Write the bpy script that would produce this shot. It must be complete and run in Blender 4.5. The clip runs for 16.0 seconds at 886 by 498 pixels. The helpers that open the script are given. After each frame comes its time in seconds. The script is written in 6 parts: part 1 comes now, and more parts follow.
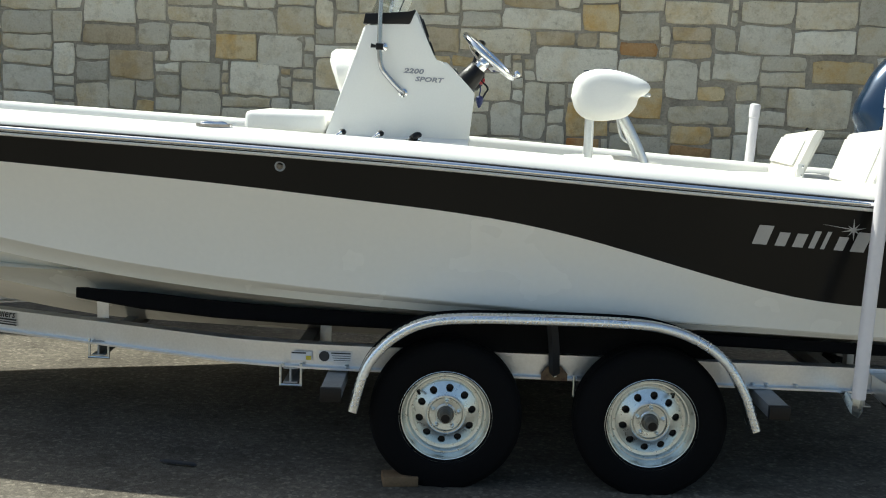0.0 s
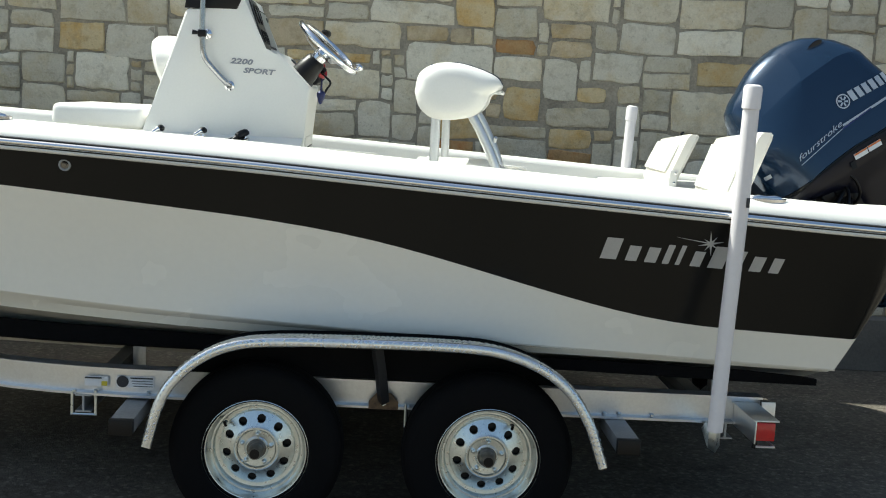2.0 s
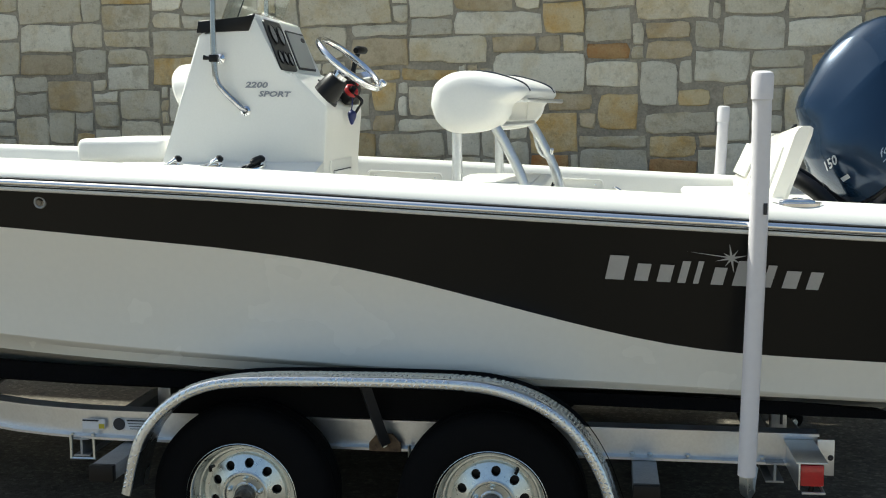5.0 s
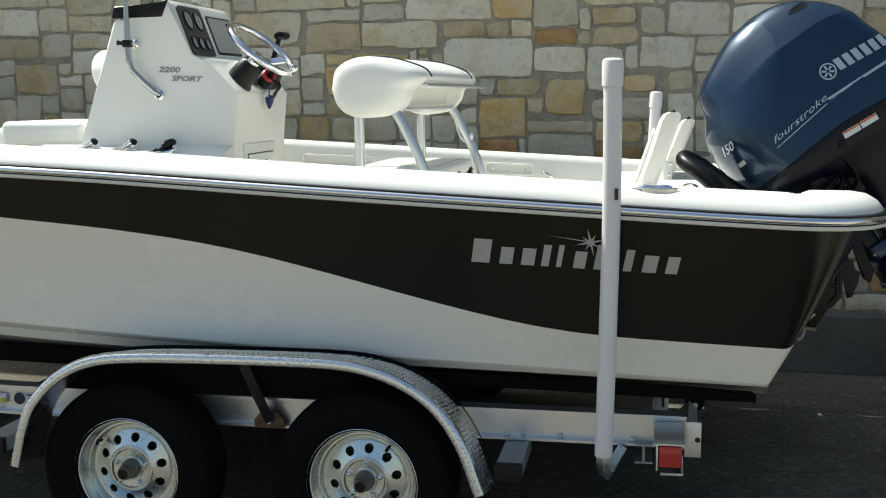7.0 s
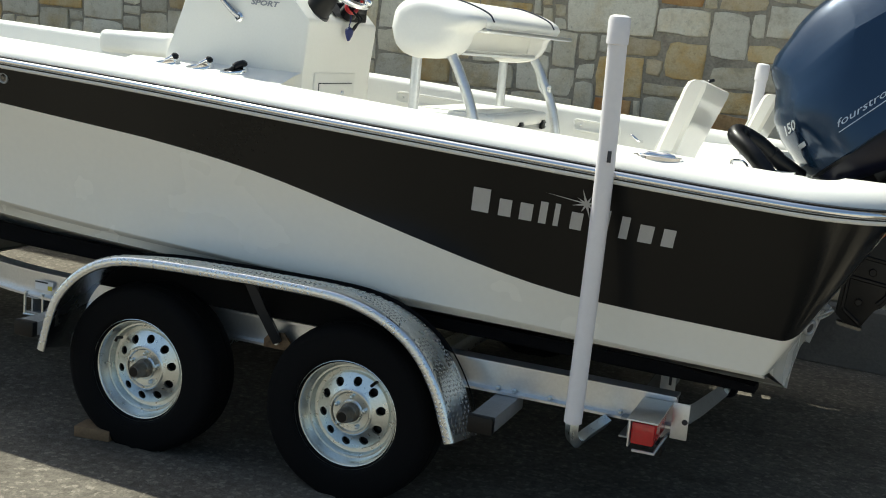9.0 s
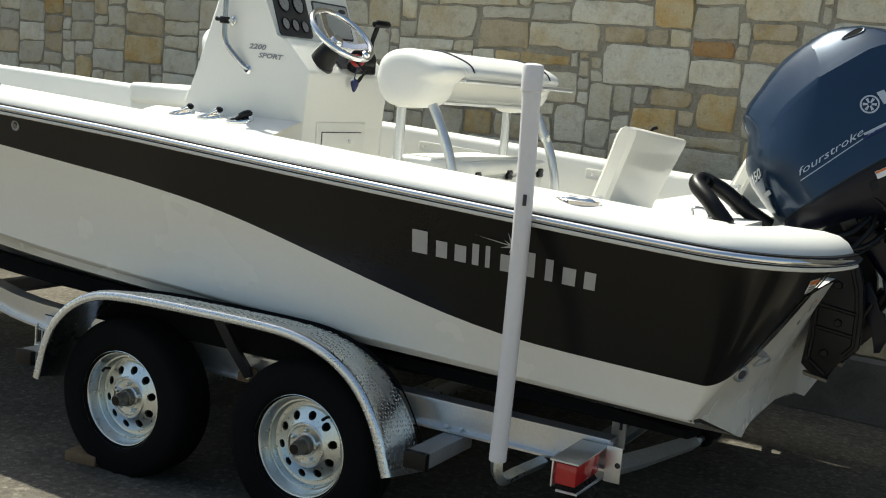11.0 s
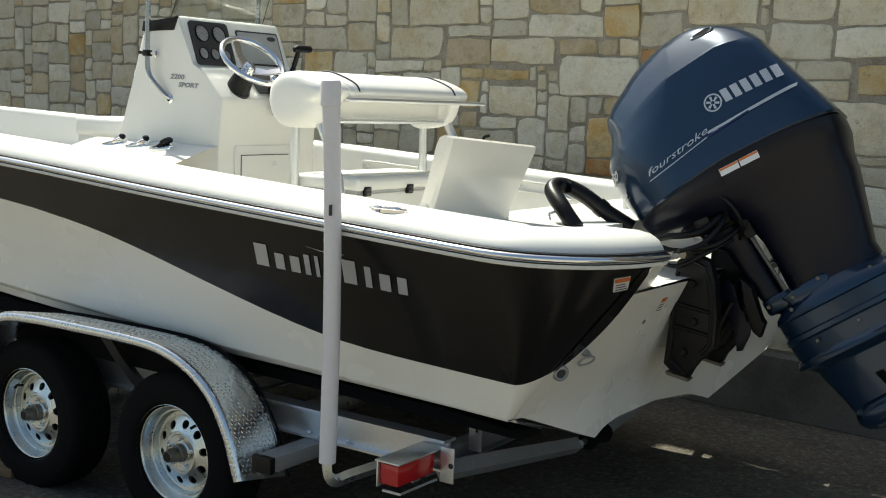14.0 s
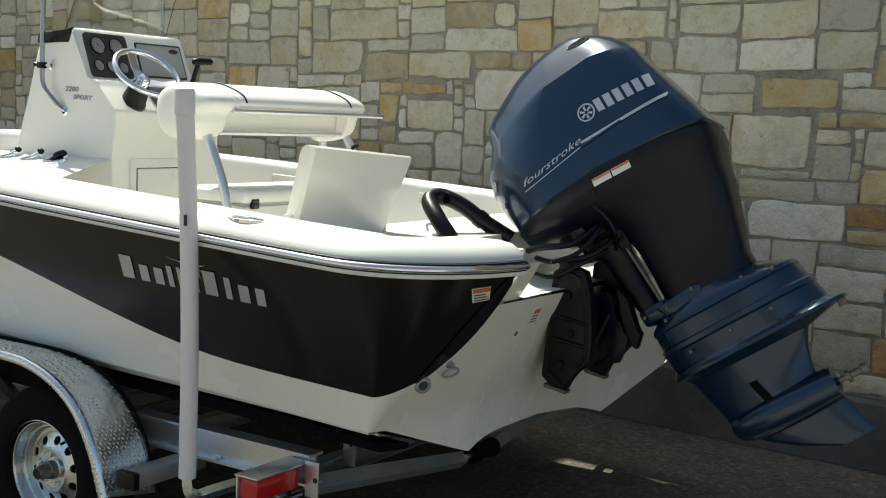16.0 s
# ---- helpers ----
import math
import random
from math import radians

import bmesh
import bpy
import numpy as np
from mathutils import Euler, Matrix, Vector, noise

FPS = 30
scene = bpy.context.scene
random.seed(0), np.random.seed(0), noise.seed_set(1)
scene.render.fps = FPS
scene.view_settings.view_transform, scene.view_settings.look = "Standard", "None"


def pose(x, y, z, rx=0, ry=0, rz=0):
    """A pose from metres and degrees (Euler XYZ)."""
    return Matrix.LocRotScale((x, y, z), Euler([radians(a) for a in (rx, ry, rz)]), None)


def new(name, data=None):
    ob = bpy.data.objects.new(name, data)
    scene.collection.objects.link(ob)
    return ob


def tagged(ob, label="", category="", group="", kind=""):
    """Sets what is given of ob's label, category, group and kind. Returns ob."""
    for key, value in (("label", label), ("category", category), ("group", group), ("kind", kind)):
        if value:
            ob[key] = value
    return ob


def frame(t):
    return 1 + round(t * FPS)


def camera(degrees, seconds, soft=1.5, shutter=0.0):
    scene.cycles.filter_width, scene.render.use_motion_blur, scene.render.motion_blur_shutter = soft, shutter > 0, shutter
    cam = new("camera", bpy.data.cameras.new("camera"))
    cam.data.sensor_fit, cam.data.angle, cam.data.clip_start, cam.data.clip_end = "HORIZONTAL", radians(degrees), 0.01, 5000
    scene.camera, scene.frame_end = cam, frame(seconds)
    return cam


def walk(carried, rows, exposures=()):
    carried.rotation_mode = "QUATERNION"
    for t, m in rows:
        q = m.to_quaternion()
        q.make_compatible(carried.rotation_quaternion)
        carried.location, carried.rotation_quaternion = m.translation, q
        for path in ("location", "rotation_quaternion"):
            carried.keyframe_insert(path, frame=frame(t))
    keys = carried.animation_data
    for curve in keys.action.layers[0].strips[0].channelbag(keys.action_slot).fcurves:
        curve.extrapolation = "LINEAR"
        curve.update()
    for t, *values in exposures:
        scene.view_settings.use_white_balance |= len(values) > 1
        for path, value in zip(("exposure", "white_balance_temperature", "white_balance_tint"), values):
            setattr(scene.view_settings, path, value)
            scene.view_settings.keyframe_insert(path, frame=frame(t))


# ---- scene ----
cam = camera(41.5, 16.0, 1.05)
METRES, EYE, TILT, LEAN, TURN = 5.3, 1.668, 2.2, 1.4, 0.0
ROWS = [
    (0.0, 0.0, 0.0, 0.0, 0.62, -10.03, -3.48),
    (0.5, 0.0472, 0.0191, 0.0007, 2.2, -9.45, -3.46),
    (1.0, 0.0638, 0.0378, -0.0017, 2.16, -11.71, -3.73),
    (1.5, 0.0669, 0.0676, -0.0099, -0.06, -9.59, -4.42),
    (2.0, 0.0818, 0.1034, -0.0067, -2.72, -9.58, -4.53),
    (2.5, 0.1043, 0.1314, -0.0075, -0.44, -10.01, -4.25),
    (3.0, 0.1278, 0.1417, -0.0111, 0.87, -8.82, -3.14),
    (5.5, 0.2652, 0.1886, -0.0086, 9.51, -9.16, -1.26),
    (6.0, 0.2918, 0.1839, -0.0073, 10.6, -9.35, -2.57),
    (6.5, 0.3215, 0.1773, -0.0036, 10.63, -9.7, -3.79),
    (7.0, 0.3474, 0.1858, -0.0063, 9.99, -9.85, -0.68),
    (7.5, 0.3753, 0.2055, -0.0093, 13.17, -11.91, -0.81),
    (8.0, 0.4086, 0.2227, -0.0073, 18.03, -11.93, -0.51),
    (8.5, 0.44, 0.2196, -0.0094, 19.42, -10.66, -0.72),
    (9.0, 0.4746, 0.2243, -0.0045, 21.47, -12.8, -5.63),
    (11.5, 0.6337, 0.2781, 0.0037, 29.62, -10.26, -4.16),
    (12.0, 0.6631, 0.3103, 0.002, 30.81, -10.5, -2.9),
    (12.5, 0.6915, 0.3303, 0.0019, 35.75, -10.15, -2.54),
    (13.0, 0.7204, 0.3289, 0.0021, 35.11, -8.5, -1.22),
    (13.5, 0.7531, 0.3244, 0.0076, 34.62, -10.42, -2.67),
    (14.0, 0.7782, 0.329, 0.0115, 34.3, -9.97, -2.14),
    (14.5, 0.8072, 0.3498, 0.0108, 35.54, -8.34, -3.46),
    (15.0, 0.8279, 0.3674, 0.0046, 36.56, -8.49, -3.8),
    (15.5, 0.8331, 0.373, 0.0032, 34.64, -9.35, -2.0),
    (16.0, 0.833, 0.3753, 0.0071, 33.13, -8.97, -2.18),
]
walk(cam, [(t, pose(0, 0, EYE, TILT, LEAN, TURN) @ pose(METRES * x, METRES * y, METRES * z, 90 + pitch, roll, yaw)) for t, x, y, z, yaw, pitch, roll in ROWS],
     [(0.0, 0.46, 6250, 0), (2.0, 0.52, 6250, 0), (5.0, 0.40, 6300, 0), (7.0, 0.37, 6340, 0), (9.0, 0.48, 6420, 0), (11.5, 0.32, 6600, 0), (14.5, 0.42, 6700, 0), (16.0, 0.42, 6700, 0)])

# ---- world, sun, exposure ----
SUN_DIR = Vector((-0.65, 0.26, 1.0)).normalized()      # towards the sun, high behind the wall
world = bpy.data.worlds.new("sky")
scene.world = world
world.use_nodes = True
_nt = world.node_tree
_sky = _nt.nodes.new("ShaderNodeTexSky")
_sky.sky_type = "NISHITA"
_sky.sun_disc = False
_sky.sun_elevation = math.asin(SUN_DIR.z)
_sky.sun_rotation = math.atan2(SUN_DIR.x, SUN_DIR.y)
_sky.dust_density = 2.5
_sky.ozone_density = 0.6
_bg = _nt.nodes["Background"]
_bg.inputs[1].default_value = 0.105
_nt.links.new(_sky.outputs[0], _bg.inputs[0])
sun = new("sun", bpy.data.lights.new("sun", "SUN"))
sun.data.energy = 5.0
sun.data.angle = radians(0.55)
sun.data.color = (1.0, 0.95, 0.87)
sun.rotation_euler = SUN_DIR.to_track_quat("Z", "Y").to_euler()
sun.location = (0, 5, 12)

# ---- materials ----


def material(name, color, rough=0.5, metal=0.0, coat=0.0, vary=0.06, scale=8.0, fine=120.0, bump=0.0, bump_scale=200.0,
             rand=0.0, rough_vary=0.08, spec=0.5, trans=0.0, second=None, second_scale=3.0, second_at=0.5):
    """A principled surface with colour drift at two scales, a mottled roughness and a fine relief, at real-world size."""
    m = bpy.data.materials.new(name)
    m.use_nodes = True
    nt = m.node_tree
    n, l = nt.nodes, nt.links
    p = n["Principled BSDF"]
    p.inputs["Metallic"].default_value = metal
    p.inputs["Specular IOR Level"].default_value = spec
    p.inputs["Coat Weight"].default_value = coat
    p.inputs["Coat Roughness"].default_value = 0.06
    p.inputs["Transmission Weight"].default_value = trans
    geo = n.new("ShaderNodeNewGeometry")
    big, small = n.new("ShaderNodeTexNoise"), n.new("ShaderNodeTexNoise")
    big.inputs["Scale"].default_value, big.inputs["Detail"].default_value = scale, 4
    small.inputs["Scale"].default_value, small.inputs["Detail"].default_value = fine, 3
    for t in (big, small):
        l.new(geo.outputs["Position"], t.inputs["Vector"])
    add = n.new("ShaderNodeMath")
    add.operation = "ADD"
    l.new(big.outputs["Fac"], add.inputs[0])
    l.new(small.outputs["Fac"], add.inputs[1])
    val = n.new("ShaderNodeMapRange")
    val.inputs["From Min"].default_value, val.inputs["From Max"].default_value = 0.6, 1.4
    val.inputs["To Min"].default_value, val.inputs["To Max"].default_value = 1 - vary, 1 + vary
    l.new(add.outputs[0], val.inputs["Value"])
    hsv = n.new("ShaderNodeHueSaturation")
    hsv.inputs["Color"].default_value = (*color, 1)
    if second:
        pat = n.new("ShaderNodeTexNoise")
        pat.inputs["Scale"].default_value, pat.inputs["Detail"].default_value = second_scale, 6
        pat.inputs["Roughness"].default_value = 0.65
        l.new(geo.outputs["Position"], pat.inputs["Vector"])
        ramp = n.new("ShaderNodeMapRange")
        ramp.inputs["From Min"].default_value, ramp.inputs["From Max"].default_value = second_at, second_at + 0.16
        l.new(pat.outputs["Fac"], ramp.inputs["Value"])
        mix = n.new("ShaderNodeMix")
        mix.data_type = "RGBA"
        mix.inputs["A"].default_value, mix.inputs["B"].default_value = (*color, 1), (*second, 1)
        l.new(ramp.outputs["Result"], mix.inputs["Factor"])
        l.new(mix.outputs["Result"], hsv.inputs["Color"])
    if rand:
        info = n.new("ShaderNodeObjectInfo")
        r = n.new("ShaderNodeMapRange")
        r.inputs["To Min"].default_value, r.inputs["To Max"].default_value = 1 - rand, 1 + rand
        l.new(info.outputs["Random"], r.inputs["Value"])
        mul = n.new("ShaderNodeMath")
        mul.operation = "MULTIPLY"
        l.new(val.outputs[0], mul.inputs[0])
        l.new(r.outputs[0], mul.inputs[1])
        l.new(mul.outputs[0], hsv.inputs["Value"])
    else:
        l.new(val.outputs[0], hsv.inputs["Value"])
    l.new(hsv.outputs[0], p.inputs["Base Color"])
    rr = n.new("ShaderNodeMapRange")
    rr.inputs["To Min"].default_value, rr.inputs["To Max"].default_value = max(0.02, rough - rough_vary), min(1, rough + rough_vary)
    l.new(big.outputs["Fac"], rr.inputs["Value"])
    l.new(rr.outputs[0], p.inputs["Roughness"])
    if bump:
        bt = n.new("ShaderNodeTexNoise")
        bt.inputs["Scale"].default_value, bt.inputs["Detail"].default_value = bump_scale, 5
        l.new(geo.outputs["Position"], bt.inputs["Vector"])
        b = n.new("ShaderNodeBump")
        b.inputs["Strength"].default_value, b.inputs["Distance"].default_value = min(1, bump), 0.01
        l.new(bt.outputs["Fac"], b.inputs["Height"])
        l.new(b.outputs[0], p.inputs["Normal"])
    return m


GEL = material("white_gelcoat", (0.89, 0.855, 0.765), 0.26, coat=0.25, vary=0.02, scale=2.0, fine=40, bump=0.02, bump_scale=30)
DECK = material("deck_gelcoat", (0.77, 0.76, 0.715), 0.42, vary=0.025, scale=4.0, bump=0.06, bump_scale=350)
STRIPE = material("graphite_gelcoat", (0.0098, 0.0096, 0.0092), 0.2, coat=0.05, spec=0.22, vary=0.06, scale=1.5, fine=60)
VINYL = material("white_vinyl", (0.80, 0.79, 0.75), 0.48, vary=0.025, scale=9, bump=0.08, bump_scale=500)
PIPING = material("dark_piping", (0.03, 0.035, 0.05), 0.5)
ALU = material("brushed_aluminium", (0.70, 0.71, 0.72), 0.34, metal=0.9, vary=0.08, scale=6, fine=90, bump=0.05, bump_scale=120)
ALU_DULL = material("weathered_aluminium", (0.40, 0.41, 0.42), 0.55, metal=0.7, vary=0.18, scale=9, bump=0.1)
PLATE = material("tread_plate", (0.78, 0.81, 0.83), 0.27, metal=1.0, vary=0.08, scale=7, fine=80, rough_vary=0.08, bump=0.05, bump_scale=60)
CHROME = material("polished_stainless", (0.82, 0.82, 0.83), 0.10, metal=1.0, vary=0.03, rough_vary=0.04)
# grab rail's stainless, its dark reflections put into a darker base colour
RAIL = material("dark_reflection_stainless", (0.46, 0.46, 0.47), 0.22, metal=1.0, vary=0.06, rough_vary=0.06)
GALV = material("galvanised_rim", (0.76, 0.80, 0.79), 0.30, metal=1.0, vary=0.10, scale=45, fine=160, rough_vary=0.10, bump=0.06, bump_scale=60)
GREASE = material("greasy_steel", (0.20, 0.18, 0.15), 0.45, metal=0.8, vary=0.2, scale=30)
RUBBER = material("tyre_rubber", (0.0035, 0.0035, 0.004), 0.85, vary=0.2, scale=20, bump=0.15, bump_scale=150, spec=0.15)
CARPET = material("black_bunk_carpet", (0.006, 0.006, 0.007), 0.95, vary=0.3, scale=30, bump=0.5, bump_scale=600, spec=0.1)
BLACK = material("black_plastic", (0.0045, 0.0042, 0.0048), 0.38, vary=0.2, scale=25, bump=0.05, spec=0.3)
PVC = material("white_pvc", (0.74, 0.71, 0.72), 0.42, vary=0.04, scale=5, fine=50)
NAVY = material("metallic_navy_paint", (0.0105, 0.031, 0.068), 0.22, metal=0.4, coat=0.40, vary=0.06, scale=4, fine=700)
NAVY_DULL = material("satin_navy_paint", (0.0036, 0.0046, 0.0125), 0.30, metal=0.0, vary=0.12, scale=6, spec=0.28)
GREY_DECAL = material("silver_decal", (0.52, 0.53, 0.55), 0.35, metal=0.4, vary=0.05)
DARK_DECAL = material("pewter_decal", (0.27, 0.28, 0.31), 0.4, metal=0.3)
WHITE_DECAL = material("white_decal", (0.78, 0.78, 0.78), 0.5, vary=0.03)
ORANGE_DECAL = material("orange_decal", (0.62, 0.17, 0.03), 0.5)
YELLOW_DECAL = material("yellow_decal", (0.62, 0.50, 0.04), 0.5)
PRINT = material("dark_print", (0.03, 0.03, 0.035), 0.6)
BLUE_DECAL = material("blue_decal", (0.012, 0.02, 0.11), 0.4)
RED_LENS = material("red_lens", (0.48, 0.008, 0.012), 0.18, vary=0.15, scale=40, coat=0.4)
RED_KNOB = material("red_plastic", (0.40, 0.02, 0.02), 0.3)
PANEL = material("charcoal_panel", (0.035, 0.036, 0.040), 0.4, vary=0.1)
PANEL_GREY = material("grey_panel", (0.36, 0.37, 0.36), 0.35, vary=0.06)
DIAL = material("dial_face", (0.28, 0.28, 0.28), 0.3, vary=0.05)
WOOD = material("raw_wood", (0.20, 0.125, 0.065), 0.75, vary=0.25, scale=18, bump=0.2)
RUST = material("rusty_steel", (0.23, 0.15, 0.085), 0.75, metal=0.25, vary=0.3, scale=40, bump=0.2, second=(0.11, 0.07, 0.045), second_scale=60)
CONCRETE = material("concrete", (0.135, 0.122, 0.105), 0.85, vary=0.2, scale=3, fine=60, bump=0.3, bump_scale=90, second=(0.085, 0.077, 0.066), second_scale=1.6)

# pale colour of the added slabs that reflect sunlight up at the boat
BOUNCE_CONCRETE = material("bounce_concrete", (0.345, 0.305, 0.245), 0.9, vary=0.12, scale=1.5, fine=60, bump=0.3, bump_scale=90, second=(0.295, 0.262, 0.212), second_scale=3.0)


def asphalt():
    """Worn asphalt: a grey-brown binder with pale and dark grit of two sizes, dull oil stains and a rough relief."""
    m = bpy.data.materials.new("asphalt")
    m.use_nodes = True
    n, l = m.node_tree.nodes, m.node_tree.links
    p = n["Principled BSDF"]
    p.inputs["Roughness"].default_value = 0.93
    p.inputs["Specular IOR Level"].default_value = 0.2
    geo = n.new("ShaderNodeNewGeometry")

    def tex(kind, scale, detail=3):
        t = n.new(kind)
        t.inputs["Scale"].default_value, t.inputs["Detail"].default_value = scale, detail
        l.new(geo.outputs["Position"], t.inputs["Vector"])
        return t

    def ramp(value, lo, hi, bottom, top):
        r = n.new("ShaderNodeMapRange")
        for k, v in (("From Min", lo), ("From Max", hi), ("To Min", bottom), ("To Max", top)):
            r.inputs[k].default_value = v
        l.new(value, r.inputs["Value"])
        return r.outputs["Result"]

    def times(a, b):
        k = n.new("ShaderNodeMath")
        k.operation = "MULTIPLY"
        l.new(a, k.inputs[0])
        l.new(b, k.inputs[1])
        return k.outputs[0]

    grit, chip = tex("ShaderNodeTexVoronoi", 120.0, 0), tex("ShaderNodeTexVoronoi", 60.0, 0)
    one = n.new("ShaderNodeSeparateColor")
    l.new(grit.outputs["Color"], one.inputs[0])
    two = n.new("ShaderNodeSeparateColor")
    l.new(chip.outputs["Color"], two.inputs[0])
    val = times(ramp(one.outputs[0], 0, 1, 0.86, 1.15), ramp(two.outputs[0], 0.78, 0.96, 0.93, 1.50))
    val = times(val, ramp(tex("ShaderNodeTexNoise", 28.0, 4).outputs["Fac"], 0.34, 0.66, 0.78, 1.20))
    val = times(val, ramp(tex("ShaderNodeTexNoise", 0.9, 5).outputs["Fac"], 0.36, 0.66, 0.70, 1.18))
    val = times(val, ramp(tex("ShaderNodeTexNoise", 5.0, 5).outputs["Fac"], 0.30, 0.48, 0.78, 1.04))
    hsv = n.new("ShaderNodeHueSaturation")
    hsv.inputs["Color"].default_value = (0.136, 0.121, 0.098, 1)
    l.new(val, hsv.inputs["Value"])
    l.new(hsv.outputs[0], p.inputs["Base Color"])
    b = n.new("ShaderNodeBump")
    b.inputs["Strength"].default_value, b.inputs["Distance"].default_value = 0.4, 0.005
    b.invert = True
    l.new(grit.outputs["Distance"], b.inputs["Height"])
    l.new(b.outputs[0], p.inputs["Normal"])
    return m


ASPHALT = asphalt()
MORTAR = material("mortar", (0.325, 0.288, 0.225), 0.92, vary=0.30, scale=4, fine=70, bump=0.8, bump_scale=60, second=(0.235, 0.205, 0.158), second_scale=9)


def limestone(name, base, tint, smudge, tint_at):
    """Split limestone: a pale body, ochre blooms, grey smudges, dark pits and a chiselled relief; each block has its own share."""
    m = bpy.data.materials.new("limestone_" + name)
    m.use_nodes = True
    n, l = m.node_tree.nodes, m.node_tree.links
    p = n["Principled BSDF"]
    p.inputs["Roughness"].default_value = 0.88
    p.inputs["Specular IOR Level"].default_value = 0.25
    geo, info = n.new("ShaderNodeNewGeometry"), n.new("ShaderNodeObjectInfo")

    def math_node(op, a, b):
        k = n.new("ShaderNodeMath")
        k.operation = op
        for i, v in enumerate((a, b)):
            if isinstance(v, float):
                k.inputs[i].default_value = v
            else:
                l.new(v, k.inputs[i])
        return k.outputs[0]

    share = math_node("FRACT", math_node("ADD", info.outputs["Random"], geo.outputs["Random Per Island"]), 0.0)
    shift = n.new("ShaderNodeCombineXYZ")
    l.new(math_node("MULTIPLY", share, 37.0), shift.inputs[0])
    l.new(math_node("MULTIPLY", share, 11.0), shift.inputs[2])
    spot = n.new("ShaderNodeVectorMath")
    l.new(geo.outputs["Position"], spot.inputs[0])
    l.new(shift.outputs[0], spot.inputs[1])

    def cloud(scale, detail, rough=0.6):
        t = n.new("ShaderNodeTexNoise")
        t.inputs["Scale"].default_value, t.inputs["Detail"].default_value, t.inputs["Roughness"].default_value = scale, detail, rough
        l.new(spot.outputs[0], t.inputs["Vector"])
        return t.outputs["Fac"]

    def step(value, lo, hi, top=1.0):
        r = n.new("ShaderNodeMapRange")
        r.inputs["From Min"].default_value, r.inputs["From Max"].default_value, r.inputs["To Max"].default_value = lo, hi, top
        l.new(value, r.inputs["Value"])
        return r.outputs["Result"]

    def mix(fac, a, b):
        k = n.new("ShaderNodeMix")
        k.data_type = "RGBA"
        l.new(fac, k.inputs["Factor"])
        if isinstance(a, tuple):
            k.inputs["A"].default_value = (*a, 1)
        else:
            l.new(a, k.inputs["A"])
        k.inputs["B"].default_value = (*b, 1)
        return k.outputs["Result"]

    col = mix(step(cloud(4.5, 5, 0.65), tint_at, tint_at + 0.20, 0.85), base, tint)
    col = mix(step(cloud(11.0, 6, 0.7), 0.51, 0.68, 0.72), col, smudge)
    col = mix(step(cloud(38.0, 4, 0.7), 0.60, 0.72, 0.45), col, tuple(0.45 * c for c in smudge))
    hsv = n.new("ShaderNodeHueSaturation")
    l.new(col, hsv.inputs["Color"])
    tone = math_node("ADD", math_node("MULTIPLY", share, 0.30), 0.84)
    l.new(math_node("MULTIPLY", tone, math_node("ADD", math_node("MULTIPLY", cloud(90.0, 3), 0.36), 0.82)), hsv.inputs["Value"])
    l.new(hsv.outputs[0], p.inputs["Base Color"])
    height = math_node("ADD", math_node("MULTIPLY", cloud(14.0, 6, 0.65), 1.0), math_node("MULTIPLY", cloud(70.0, 4), 0.22))
    b = n.new("ShaderNodeBump")
    b.inputs["Strength"].default_value, b.inputs["Distance"].default_value = 0.6, 0.03
    l.new(height, b.inputs["Height"])
    l.new(b.outputs[0], p.inputs["Normal"])
    return m


STONES = [limestone(*a) for a in (("cream", (0.62, 0.565, 0.435), (0.53, 0.425, 0.245), (0.41, 0.355, 0.25), 0.47), ("pale", (0.69, 0.645, 0.525), (0.61, 0.52, 0.345), (0.47, 0.42, 0.31), 0.50),
                                  ("tan", (0.52, 0.435, 0.295), (0.44, 0.325, 0.165), (0.36, 0.29, 0.19), 0.46), ("gold", (0.57, 0.465, 0.275), (0.53, 0.325, 0.10), (0.39, 0.28, 0.14), 0.44),
                                  ("rust", (0.46, 0.295, 0.14), (0.40, 0.17, 0.05), (0.26, 0.14, 0.07), 0.42), ("grey", (0.56, 0.52, 0.415), (0.51, 0.44, 0.29), (0.38, 0.335, 0.25), 0.47))]
WINDSHIELD = material("clear_acrylic", (0.86, 0.90, 0.89), 0.04, trans=1.0, vary=0.01, rough_vary=0.01)

# ---- mesh helpers ----


def finish(name, bm, mat, sharp=38):
    bmesh.ops.recalc_face_normals(bm, faces=bm.faces)
    me = bpy.data.meshes.new(name)
    bm.to_mesh(me)
    bm.free()
    me.materials.append(mat)
    me.polygons.foreach_set("use_smooth", [True] * len(me.polygons))
    me.set_sharp_from_angle(angle=radians(sharp))
    return me


def thing(name, base, label, category, group=""):
    """An Empty at the base of a thing, to hold its parts."""
    return_ob = new(name)
    return_ob.location = base
    return_ob.empty_display_size = 0.1
    return tagged(return_ob, label, category, group)


def part(name, bm, mat, parent, label="", sharp=38):
    """Links a bmesh, given in world places, as one mesh under a thing or a part."""
    ob = new(name, finish(name, bm, mat, sharp))
    ob.parent = parent
    root = parent
    while root.parent:
        root = root.parent
    ob.location = -Vector(root.location) if parent is root else (0, 0, 0)
    return tagged(ob, label)


def solid(name, bm, mat, label, category, group="", kind="", sharp=38):
    ob = new(name, finish(name, bm, mat, sharp))
    return tagged(ob, label, category, group, kind)


def quads(bm, rows, closed=False):
    """Joins rows of points into a skin."""
    vs = [[bm.verts.new(p) for p in r] for r in rows]
    for a, b in zip(vs, vs[1:]):
        n = len(a)
        for i in range(n if closed else n - 1):
            j = (i + 1) % n
            try:
                bm.faces.new((a[i], a[j], b[j], b[i]))
            except ValueError:
                pass
    return vs


